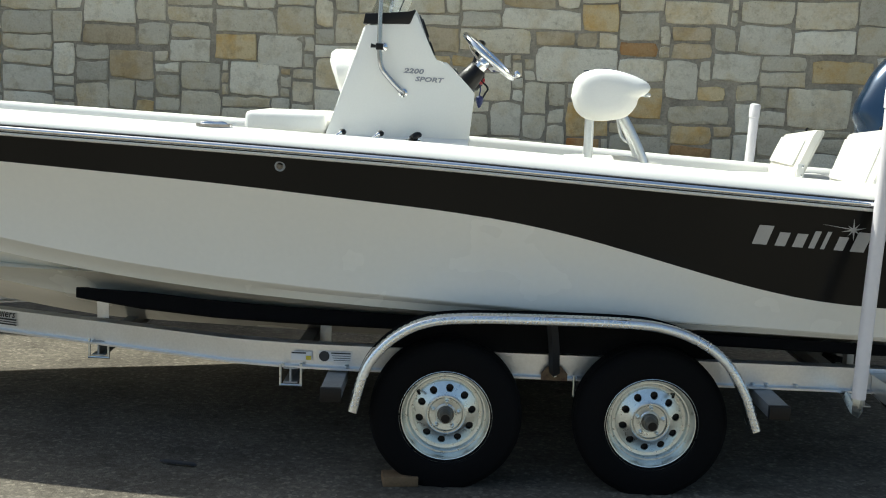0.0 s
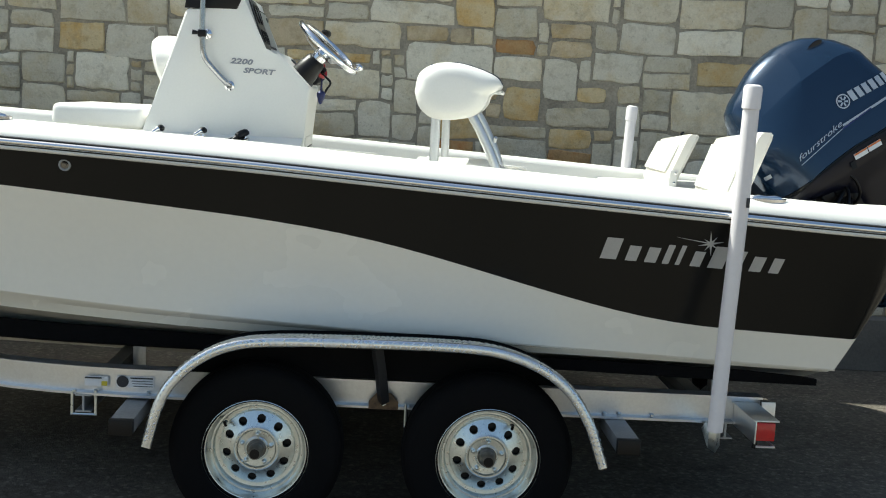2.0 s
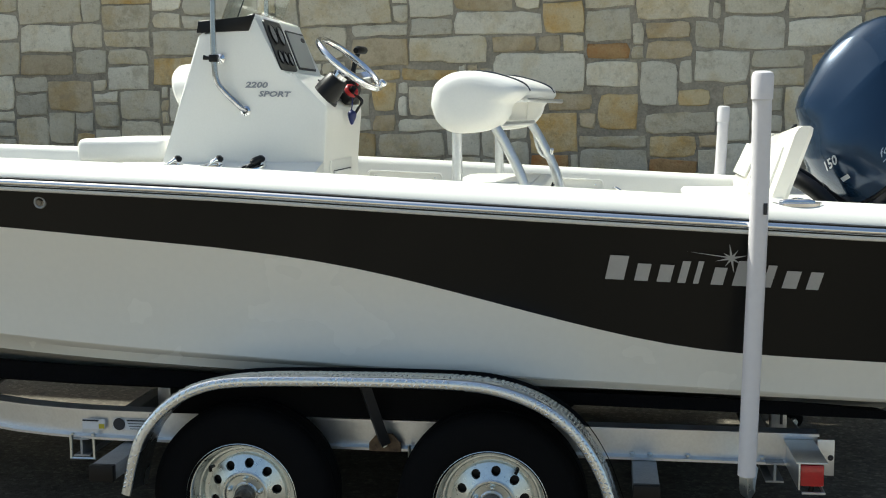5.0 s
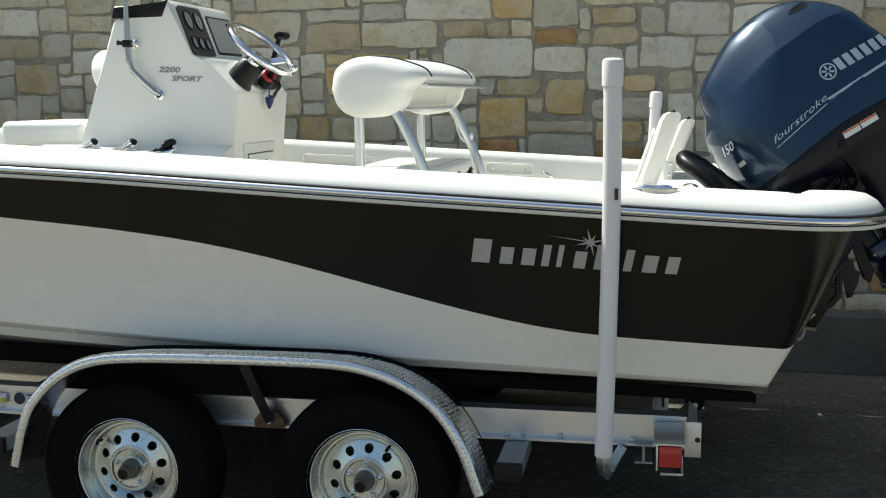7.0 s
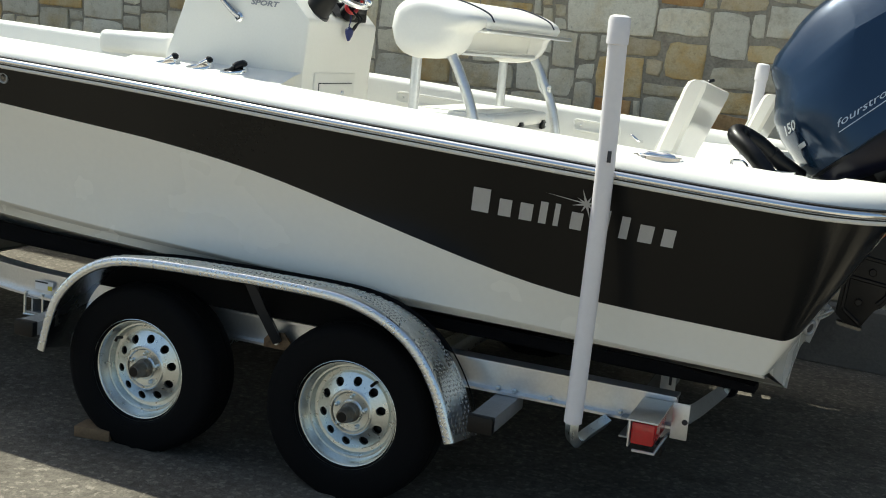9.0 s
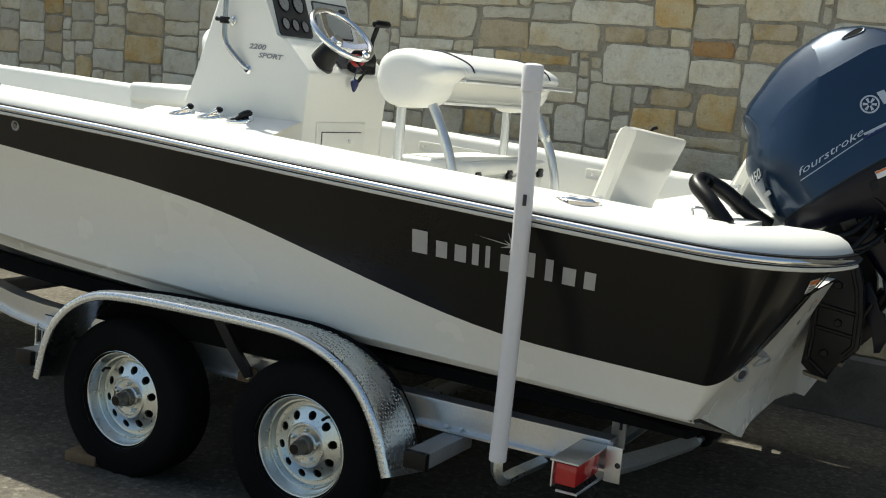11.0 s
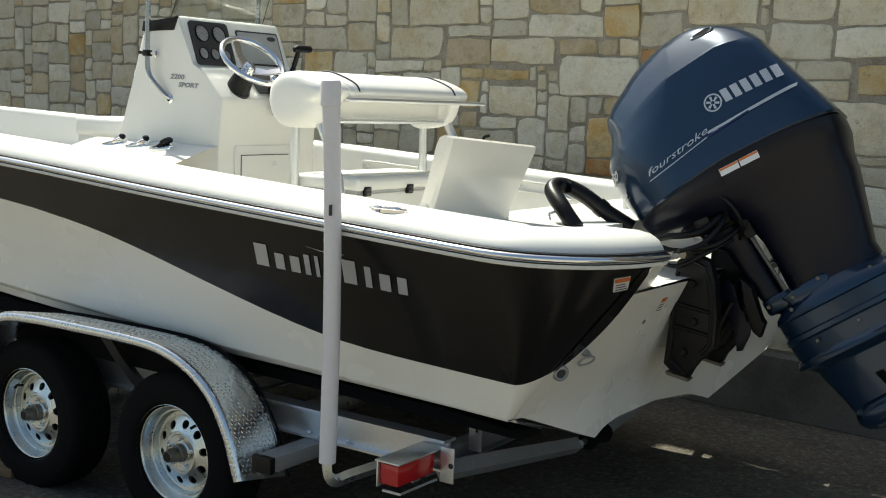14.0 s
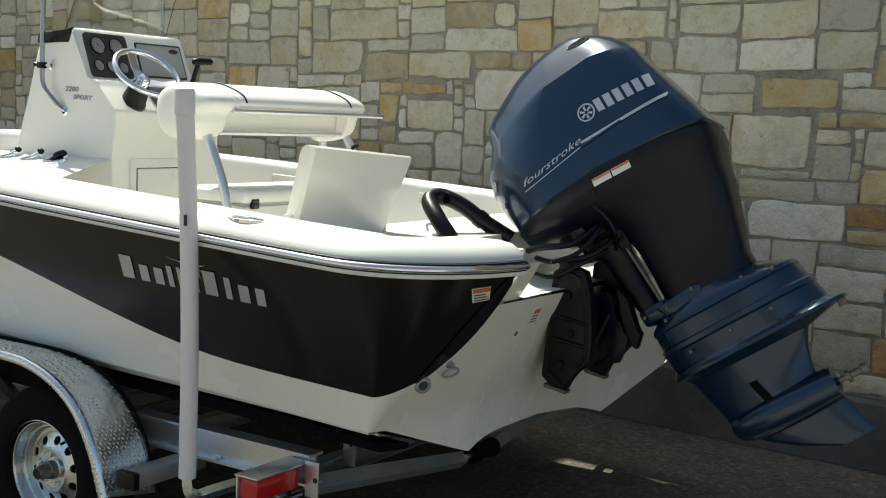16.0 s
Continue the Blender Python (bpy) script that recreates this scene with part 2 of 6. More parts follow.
def loft(bm, rings, cap=True):
    vs = quads(bm, rings, True)
    if cap:
        bm.faces.new(vs[0][::-1])
        bm.faces.new(vs[-1])


def box(bm, c, s, bev=0.004, m=None, seg=2):
    """A box of size s round c, its edges rounded by bev, turned by m about c."""
    r = bmesh.ops.create_cube(bm, size=1.0)
    vs = r["verts"]
    bmesh.ops.scale(bm, vec=s, verts=vs)
    if bev:
        es = list({e for v in vs for e in v.link_edges})
        rb = bmesh.ops.bevel(bm, geom=es, offset=bev, segments=seg, affect="EDGES", profile=0.6)
        vs = list({v for f in rb["faces"] for v in f.verts} | {v for v in vs if v.is_valid})
    if m is not None:
        bmesh.ops.transform(bm, matrix=m.to_4x4(), verts=vs)
    bmesh.ops.translate(bm, vec=c, verts=vs)


def ring(c, n, r, k=12, up=None):
    """A circle of radius r round c, square to n."""
    n = Vector(n).normalized()
    u = Vector(up) if up else (Vector((0, 0, 1)) if abs(n.z) < 0.9 else Vector((1, 0, 0)))
    a = (u - n * u.dot(n)).normalized()
    b = n.cross(a)
    return [Vector(c) + r * (math.cos(2 * math.pi * i / k) * a + math.sin(2 * math.pi * i / k) * b) for i in range(k)]


def tube(bm, pts, r, k=12, cap=True):
    """A round tube along pts; r is one radius or one for each point."""
    pts = [Vector(p) for p in pts]
    rs = r if isinstance(r, (list, tuple)) else [r] * len(pts)
    rings, up = [], None
    for i, p in enumerate(pts):
        d = (pts[min(i + 1, len(pts) - 1)] - pts[max(i - 1, 0)]).normalized()
        if up is None:
            up = Vector((0, 0, 1)) if abs(d.z) < 0.9 else Vector((1, 0, 0))
        up = (up - d * up.dot(d)).normalized()
        rings.append(ring(p, d, rs[i], k, up))
    loft(bm, rings, cap)


def bend(pts, steps=8):
    """A smooth line through pts."""
    p = [Vector(q) for q in pts]
    p = [2 * p[0] - p[1]] + p + [2 * p[-1] - p[-2]]
    out = []
    for i in range(1, len(p) - 2):
        for s in range(steps):
            t = s / steps
            a, b, c, d = p[i - 1], p[i], p[i + 1], p[i + 2]
            out.append(0.5 * (2 * b + (c - a) * t + (2 * a - 5 * b + 4 * c - d) * t * t + (3 * b - a - 3 * c + d) * t ** 3))
    return out + [p[-2]]


def lathe(bm, prof, origin, axis, k=40, up=None, cap=False):
    """Turns (radius, height along axis) pairs round the axis through origin."""
    axis = Vector(axis).normalized()
    loft(bm, [ring(Vector(origin) + axis * h, axis, max(r, 0.0004), k, up) for r, h in prof], cap)


def prism(bm, poly, y0, y1, bev=0.0, m=None):
    """A side outline of (x, z) pairs, drawn out from y0 to y1."""
    a = [bm.verts.new((x, y0, z)) for x, z in poly]
    b = [bm.verts.new((x, y1, z)) for x, z in poly]
    fs = [bm.faces.new(a), bm.faces.new(b[::-1])]
    for i in range(len(poly)):
        j = (i + 1) % len(poly)
        fs.append(bm.faces.new((a[i], b[i], b[j], a[j])))
    vs = a + b
    if bev:
        es = list({e for f in fs for e in f.edges})
        rb = bmesh.ops.bevel(bm, geom=es, offset=bev, segments=2, affect="EDGES", profile=0.6)
        vs = list({v for f in rb["faces"] for v in f.verts} | {v for v in vs if v.is_valid})
    if m is not None:
        bmesh.ops.transform(bm, matrix=m, verts=vs)


def interp(x, xs, ys):
    return float(np.interp(x, xs, ys))


def smooth_line(xs, ys):
    """A curve through the given knots, softened between them."""
    px = np.linspace(xs[0], xs[-1], 240)
    py = np.interp(px, xs, ys)
    for _ in range(40):
        py[1:-1] = 0.25 * py[:-2] + 0.5 * py[1:-1] + 0.25 * py[2:]
    return lambda x: float(np.interp(x, px, py))


BM = bmesh.new

# ---- ground ----
bm = BM()
quads(bm, [[(x, y, 0.0) for x in (-2000, -300, -60, -14, -6, -2, 0, 2, 4, 8, 20, 60, 300, 2000)] for y in (-2000, -300, -60, -14, -4, 0, 3, 5, 7, 9, 14, 60, 300, 2000)])
solid("ground", bm, ASPHALT, "rough grey asphalt lot with pale aggregate", "ground", kind="structure")
# unseen pale slabs round the asphalt strip, added to bounce sunlight onto hull and transom
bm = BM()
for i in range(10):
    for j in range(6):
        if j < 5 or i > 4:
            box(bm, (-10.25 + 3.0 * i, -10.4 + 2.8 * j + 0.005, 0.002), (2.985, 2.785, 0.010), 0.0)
solid("pavement", bm, BOUNCE_CONCRETE, "unseen pale concrete slabs added to bounce sunlight onto the boat", "pavement", kind="structure")

# ---- the stone wall, square to WALL_N ----
WALL_A = math.atan2(-0.0946, 0.9955)


def on_wall(u, z, out=0.0):
    """A place on the wall: u metres along it, z up, out metres in front of its mortar."""
    return Vector((u * math.cos(WALL_A) + out * math.sin(WALL_A), 8.32 + u * math.sin(WALL_A) - out * math.cos(WALL_A), z))


WALL_TOP, WALL_L, WALL_R = 4.95, -16.0, 9.0
STEP_U, STEP_TOP = -2.25, 6.3              # the wall is raised from here on, out of view, added to shade the ground strip
bm = BM()
outline = ((WALL_L, 0), (WALL_R, 0), (WALL_R, WALL_TOP), (STEP_U, WALL_TOP), (STEP_U, STEP_TOP), (WALL_L, STEP_TOP))
loft(bm, [[on_wall(u, z, o) for u, z in outline] for o in (0.0, -0.4)])
wall = solid("wall_north", bm, MORTAR, "tall wall of random limestone blocks in grey mortar", "wall", kind="structure")
bm = BM()
loft(bm, [[on_wall(WALL_L, z, 0), on_wall(WALL_R, z, 0), on_wall(WALL_R, z, o), on_wall(WALL_L, z, o)] for z, o in ((0.004, 0.06), (0.34, 0.055), (0.36, 0.035))])
solid("wall_footing", bm, CONCRETE, "grey concrete footing along the stone wall", "footing", kind="structure")

# ---- the boat ----
C = 6.02                                   # the y of its keel
BOW = -4.4
beam = smooth_line((BOW, -4.2, -3.9, -3.4, -2.6, -2.0, -1.0, 0.0, 0.8, 2.8), (0.0, 0.30, 0.52, 0.77, 0.99, 1.095, 1.180, 1.245, 1.295, 1.32))
chine = smooth_line((BOW, -3.4, -2.6, -2.0, -1.0, 0.0, 1.0, 2.8), (0.0, 0.50, 0.80, 0.92, 1.02, 1.06, 1.07, 1.07))
sheer_z = smooth_line((BOW, -1.88, -0.90, -0.05, 0.43, 1.20, 1.7, 2.15, 2.8), (1.52, 1.421, 1.386, 1.350, 1.322, 1.279, 1.252, 1.228, 1.205))
chine_z = smooth_line((BOW, -3.0, -2.0, -1.5, -1.0, -0.5, 0.12, 0.76, 1.4, 2.3, 2.8), (1.45, 1.14, 0.955, 0.880, 0.828, 0.790, 0.758, 0.724, 0.700, 0.660, 0.648))
chine_drop = smooth_line((BOW, -1.5, 0.0, 1.2, 2.3, 2.8), (0.06, 0.065, 0.052, 0.03, 0.012, 0.012))
keel_z = smooth_line((BOW, -3.6, -2.8, -1.8, 0.0, 2.05, 2.8), (1.44, 0.88, 0.60, 0.44, 0.385, 0.345, 0.33))
stripe_z = smooth_line((BOW, -1.92, -0.95, -0.47, 0.05, 0.35, 0.6, 0.85, 1.21, 1.42, 1.62, 2.0, 2.8), (1.40, 1.293, 1.238, 1.198, 1.157, 1.117, 1.063, 0.996, 0.900, 0.852, 0.820, 0.804, 0.772))
SIDE, ARC, BACK = 52, 14, 18


def interp_side(x, f):
    c, b = chine(x), beam(x)
    f = max(0.0, f)
    return c + (b - c) * f ** 1.2 - 0.02 * math.sin(math.pi * f) * (1 if x < 0 else 0.4)


def transom_x(f):
    return 2.255 + 0.335 * max(0.0, f)


def hull_place(col, f):
    """The hull's skin on the near side: col runs from the bow along the side, round the quarter and over the transom; f runs from the chine to the sheer."""
    xt, g = transom_x(f), max(0.0, f)
    rx, ry = 0.018 + 0.292 * g ** 1.5, 0.024 + 0.576 * g ** 1.2
    if col <= SIDE:
        x = BOW + (col / SIDE) ** 0.9 * (xt - rx - BOW)
        return x, interp_side(x, f), 0.0
    hb = interp_side(xt - rx, f)
    if col <= SIDE + ARC:
        a = (col - SIDE) / ARC * math.pi / 2
        return xt - rx + rx * math.sin(a) ** 0.9, hb - ry + ry * math.cos(a) ** 0.9, (col - SIDE) / ARC
    k = (col - SIDE - ARC) / BACK
    return xt + (0.045 * (1 - g) - 0.03 * g) * min(1.0, 2 * k), (hb - ry) * (1 - k), 1.0 + k


def hull_f(x, z):
    return min(1.0, (z - chine_z(x)) / (sheer_z(x) - chine_z(x)))


def skin_row(cols, height, start):
    """One row of the skin: height(x, y, corner) gives its z in each column."""
    row = []
    for col in cols:
        f = start
        for _ in range(6):
            x, y, k = hull_place(col, f)
            z = height(x, y, k)
            f = hull_f(x, z)
        row.append((x, y, z))
    return row


def transom_low(x, y, k):
    """The transom's lower edge: down from the chine to the edge of the tunnel, then up to the tunnel's roof."""
    return interp(y, (0.0, 0.34, 0.44, 0.50, 0.525, 1.0), (0.548, 0.545, 0.532, 0.512, 0.500, chine_z(2.29)))


def transom_top(x, y, k):
    return 1.075


def stripe_edge(x, y, k):
    return stripe_z(min(x, 2.3)) + 0.035 * min(1.0, k) ** 2


def skin_point(col, z, out=0.004):
    """A place on the near skin at height z, out metres proud of it."""
    def at(c, zz):
        return Vector((lambda r: (r[0], C - r[1], r[2]))(skin_row([c], lambda x, y, k: zz, 0.5)[0]))
    p = at(col, z)
    nrm = (at(col + 0.3, z) - at(col - 0.3, z)).cross(at(col, z + 0.01) - at(col, z - 0.01)).normalized()
    if nrm.y > 0.05 or (abs(nrm.y) <= 0.05 and nrm.x < 0):
        nrm = -nrm
    return p + nrm * out


def sheer_path(side, upto=ARC):
    out = []
    for col in range(SIDE + upto + 1):
        x, y, k = hull_place(col, 1.0)
        out.append(Vector((x + 0.045 * math.sin(min(1.0, k) * math.pi / 2), C - side * y, sheer_z(x))))
    return out


def settle(bm):
    """The boat leans a little to its far side on the bunks."""
    for v in bm.verts:
        v.co.z -= 0.018 * (v.co.y - 4.9)
    return bm


boat = thing("boat", (0, C, 0.36), "white centre-console bay boat with a dark graphite side stripe", "boat")
hull_bm, stripe_bm = BM(), BM()
flank, stern = range(SIDE + ARC + 1), range(SIDE + ARC, SIDE + ARC + BACK + 1)
white = [skin_row(flank, lambda x, y, k, q=r / 7: chine_z(x) + (stripe_edge(x, y, k) - chine_z(x)) * q, 0.2) for r in range(8)]
dark = [skin_row(flank, lambda x, y, k, q=r / 7: stripe_edge(x, y, k) + (sheer_z(x) - stripe_edge(x, y, k)) * q, 0.7) for r in range(8)]
back = [skin_row(stern, lambda x, y, k, q=r / 9: transom_low(x, y, k) + (transom_top(x, y, k) - transom_low(x, y, k)) * q, 0.3) for r in range(10)]
quarter = []
for q in range(5):
    z = 1.075 + (sheer_z(2.55) - 1.075) * q / 4
    x, y, k = skin_row([SIDE + ARC], lambda x, y, k: z, 0.8)[0]
    quarter.append([(x - 0.03 * min(1.0, 2 * i / 5), y + (0.525 - y) * i / 5, z) for i in range(6)])
under = [[] for _ in range(8)]
for col in range(SIDE + 1):
    for i in range(8):
        end = (2.25, 2.25, 2.25, 2.25, 2.255, 2.295, 2.298, 2.298)[i]
        x = BOW + (col / SIDE) ** 0.9 * (end - BOW)
        c, zc, zk, d = chine(x), chine_z(x), keel_z(x), chine_drop(x)
        zl = zc - d
        y, z = ((c, zc), (c - 0.006, zc - 0.008), (c * 0.955, zc - d * 0.55), (c * 0.935, zl - 0.012), (c * 0.905, zl - 0.012), (c * 0.62, zk + (zl - zk) * 0.58), (c * 0.60, zk + (zl - zk) * 0.50), (0.0, zk))[i]
        t = min(1.0, max(0.0, (x - 0.9) / 1.35))
        t = t * t * (3 - 2 * t)
        z = max(zk, z)
        if i >= 5:
            y, z = y + t * ((0.525, 0.45, 0.0)[i - 5] - y), z + t * ((0.502, 0.532, 0.546)[i - 5] - z)
        under[i].append((x, max(0.0, y), z))
for side in (1, -1):
    turn = lambda rows: [[(x, C - side * y, z) for x, y, z in r] for r in rows]
    quads(hull_bm, turn(white))
    quads(hull_bm, turn(back))
    quads(hull_bm, turn(quarter))
    quads(hull_bm, turn(under))
    quads(stripe_bm, turn(dark))
bmesh.ops.remove_doubles(hull_bm, verts=hull_bm.verts, dist=0.0006)
for v in hull_bm.verts:
    if v.co.y > C and v.co.z < 0.85:
        v.co.z -= 0.038 * min(1.0, (v.co.y - C) / 0.45) * min(1.0, (0.85 - v.co.z) / 0.15)
    if v.co.y > C + 0.45 and v.co.z < 1.05:
        low, aft = min(1.0, (1.05 - v.co.z) / 0.25), max(0.0, min(1.0, (v.co.x - 1.6) / 0.6))
        v.co.x += 0.10 * min(1.0, (v.co.y - C - 0.45) / 0.5) * low * aft
        v.co.y += (0.14 + 0.05 * aft) * min(1.0, (v.co.y - C - 0.45) / 0.5) * low
hull = part("hull", settle(hull_bm), GEL, boat, sharp=30)
# the stripe's rounded end runs on over the corner of the transom
top, low = sheer_z(2.55), stripe_edge(2.3, 0, 1.0)
grid = []
for i in range(19):
    t = i / 18
    e = 2.2 * math.sin(math.pi * min(1.0, t * 1.02)) ** 0.75 * (1.15 - 0.3 * t)
    grid.append([skin_point(SIDE + ARC - 0.4 + (e + 0.4) * j / 4, low + (top - low) * t, 0.004) for j in range(5)])
quads(stripe_bm, grid)
quads(stripe_bm, [[(p.x, 2 * C - p.y, p.z) for p in r] for r in grid])
part("side_stripe", settle(stripe_bm), STRIPE, hull, "glossy graphite stripe with a sweeping lower edge")

# gunwale: the moulded cap along both sides and round the quarters
cap_bm = BM()
SECTION = ((-0.002, 0.0), (-0.006, 0.024), (0.0, 0.040), (0.018, 0.062), (0.05, 0.080), (0.10, 0.088), (0.235, 0.088), (0.262, 0.078), (0.272, 0.055), (0.280, -0.10), (0.285, -0.52))
rail_bm, insert_bm, groove_bm = BM(), BM(), BM()
for side in (1, -1):
    path = sheer_path(side, ARC - 1)
    rings, strip, wire, backing = [], [], [], []
    for i, p in enumerate(path):
        d = (path[min(i + 1, len(path) - 1)] - path[max(i - 1, 0)])
        inward = Vector((-d.y, d.x, 0)).normalized() * side
        if inward.y * side < 0 and i < SIDE:
            inward = -inward
        ringp = []
        for o, dz in SECTION:
            q = p + inward * o
            if side * (C - q.y) < 0.01:
                q.y = C - side * 0.01
            ringp.append((q.x, q.y, p.z + (max(dz, -0.13) if i > SIDE - 4 else dz)))
        rings.append(ringp)
        strip.append([p + inward * (-o) + Vector((0, 0, dz)) for o, dz in ((-0.01, -0.016), (0.012, -0.016), (0.021, -0.013), (0.024, -0.007), (0.021, -0.002), (-0.01, -0.001))])
        backing.append([p + inward * (-o) + Vector((0, 0, dz)) for o, dz in ((-0.01, -0.002), (0.019, -0.002), (0.020, 0.030), (-0.01, 0.034))])
        wire.append([p + inward * (-0.017 - 0.017 * math.cos(a)) + Vector((0, 0, 0.014 + 0.0125 * math.sin(a))) for a in np.linspace(-1.57, 1.57, 8)])
    tip = (path[-1] - path[-2]).normalized()
    mid = sum((Vector(q) for q in rings[-1][:9]), Vector()) / 9
    for push, s in ((0.020, 0.93), (0.034, 0.78), (0.040, 0.5)):
        rings.append([tuple(mid + (Vector(q) - mid) * s + tip * push) for q in rings[len(path) - 1]])
    ends = quads(cap_bm, rings)
    cap_bm.faces.new(ends[-1])
    loft(rail_bm, strip)
    loft(insert_bm, wire)
    loft(groove_bm, backing)
gunwale = part("gunwale", settle(cap_bm), DECK, boat, "white moulded gunwale cap", sharp=50)
rub = part("rub_rail", settle(rail_bm), DECK, boat, "white rub rail with a polished insert")
part("rub_groove", settle(groove_bm), BLACK, rub, "black groove round the insert")
part("rub_insert", settle(insert_bm), CHROME, rub, "polished stainless insert strip", sharp=60)


def deck_sheet(bm, x0, x1, z, inset=0.27, n=16):
    rows = []
    for i in range(n + 1):
        x = x0 + (x1 - x0) * i / n
        w = max(0.02, beam(x) - inset)
        rows.append([(x, C - w + 2 * w * k / 8, z) for k in range(9)])
    quads(bm, rows)


bm = BM()
deck_sheet(bm, -3.7, 2.2, 0.80)
part("cockpit_floor", bm, DECK, boat)
bm = BM()
deck_sheet(bm, -4.0, -1.30, 1.30)
rows = [[(-1.30, C - 0.9 + 1.8 * k / 8, z) for k in range(9)] for z in (1.30, 0.80)]
quads(bm, rows)
part("bow_deck", settle(bm), DECK, boat, "white raised casting deck at the bow")
bm = BM()
rows = []
for x, z in ((1.64, 0.80), (1.64, 1.225), (1.655, 1.24), (2.20, 1.245), (2.21, 1.10), (2.42, 1.073), (2.50, 1.072)):
    w = beam(min(x, 2.2)) - 0.275 if x < 2.3 else 0.53
    rows.append([(x, C - w + 2 * w * k / 10, z) for k in range(11)])
quads(bm, rows)
part("aft_deck", bm, DECK, boat, "white aft deck with a splash well")
for s in (-1, 1):
    bm = BM()
    prism(bm, [(2.19, 1.0), (2.19, 1.243), (2.50, 1.243), (2.46, 1.10), (2.40, 1.0)], C + s * 0.53, C + s * 0.86, 0.008)
    part("quarter_deck", bm, DECK, boat)


def hull_point(x, z, out=0.003):
    """A place on the near hull side, out metres proud of it."""
    f = min(1.0, max(0.0, (z - chine_z(x)) / (sheer_z(x) - chine_z(x))))
    return Vector((x, C - interp_side(x, f) - out, z))


def hull_patch(bm, pts, out=0.003):
    """A thin decal on the near hull side, given as an outline of (x, z)."""
    bm.faces.new([bm.verts.new(hull_point(x, z, out)) for x, z in pts])


# the maker's lettering on the side: plain slanted blocks, one a letter, and a star
slope = -0.042
for x0, x1, h in ((1.258, 1.342, 0.084), (1.353, 1.413, 0.060), (1.425, 1.486, 0.060), (1.497, 1.532, 0.076), (1.548, 1.572, 0.078), (1.598, 1.652, 0.060),
                  (1.664, 1.744, 0.086), (1.764, 1.802, 0.076), (1.820, 1.883, 0.060), (1.896, 1.950, 0.060)):
    bm = BM()
    c, w, t = (x0 + x1) / 2, (x1 - x0) * 0.36, 0.2 * h
    hull_patch(bm, [(x - 0.5 * t + t * z / h, 1.079 + slope * (x - 1.26) + z) for x, z in ((c - w, 0), (c + w, 0), (c + w, h), (c - w, h))])
    part("letter_block", bm, GREY_DECAL, hull, "silver lettering block")
bm = BM()
sx, sz = 1.660, 1.156
for k in range(8):
    a, r = k * math.pi / 4 + 0.2, 0.034 if k % 2 else 0.050
    hull_patch(bm, [(sx + r * math.cos(a), sz + r * math.sin(a)), (sx + 0.005 * math.cos(a + 1.57), sz + 0.005 * math.sin(a + 1.57)), (sx - 0.005 * math.cos(a + 1.57), sz - 0.005 * math.sin(a + 1.57))], 0.003 + k * 0.0002)
hull_patch(bm, [(1.52, 1.178), (1.66, 1.160), (1.66, 1.155)], 0.0035)
part("star_emblem", bm, GREY_DECAL, hull, "silver star emblem")

# fittings on the hull
DRAIN, EYE_AT = Vector((2.362, 5.090, 0.812)), Vector((2.384, 5.203, 0.848))
bm = BM()
p = hull_point(-0.705, 1.325, 0)
lathe(bm, [(0.014, 0.002), (0.016, 0.006), (0.019, 0.007), (0.022, 0.005), (0.023, 0.0)], p, (0, -1, -0.1), 28)
vent = part("vent_fitting", bm, ALU_DULL, hull, "round stainless through-hull fitting")
bm = BM()
lathe(bm, [(0.0, 0.006), (0.006, 0.006), (0.008, 0.002), (0.015, 0.0015)], p, (0, -1, -0.1), 24)
part("vent_mouth", bm, GREASE, vent)
def skin_normal(col, z):
    return (skin_point(col, z, 0.03) - skin_point(col, z, 0.0)).normalized()


bm = BM()
dc, dn = DRAIN, Vector((0.80, -0.55, -0.22)).normalized()
lathe(bm, [(0.016, 0.001), (0.017, 0.006), (0.020, 0.008), (0.025, 0.007), (0.028, 0.004), (0.029, -0.002)], dc, dn, 28)
drain = part("drain_fitting", bm, ALU_DULL, hull, "stainless drain fitting in the transom")
bm = BM()
lathe(bm, [(0.0, 0.002), (0.018, 0.002)], dc, dn, 24)
part("drain_mouth", bm, PRINT, drain)
bm = BM()
en = Vector((0.86, -0.42, -0.28)).normalized()
rc = EYE_AT + en * 0.008
ea = Vector((0, 0, 1)) - en * en.z
ea.normalize()
eb = en.cross(ea)
tube(bm, [rc + 0.028 * (math.cos(a) * (ea * 0.85 + en * 0.5) + math.sin(a) * eb) + en * 0.012 for a in np.linspace(0, 2 * math.pi, 25)], 0.0042, 10)
tube(bm, [rc + ea * 0.022 - en * 0.012, rc + ea * 0.026 + en * 0.02], [0.016, 0.009], 12)
part("transom_eye", bm, ALU_DULL, hull, "stainless tow eye on the transom")
bm = BM()
lathe(bm, [(0.0, 0.008), (0.009, 0.008), (0.011, 0.0)], skin_point(SIDE + ARC + 9.0, 0.93, 0.0), skin_normal(SIDE + ARC + 9.0, 0.93), 16)
part("transom_plug", bm, GREASE, hull)


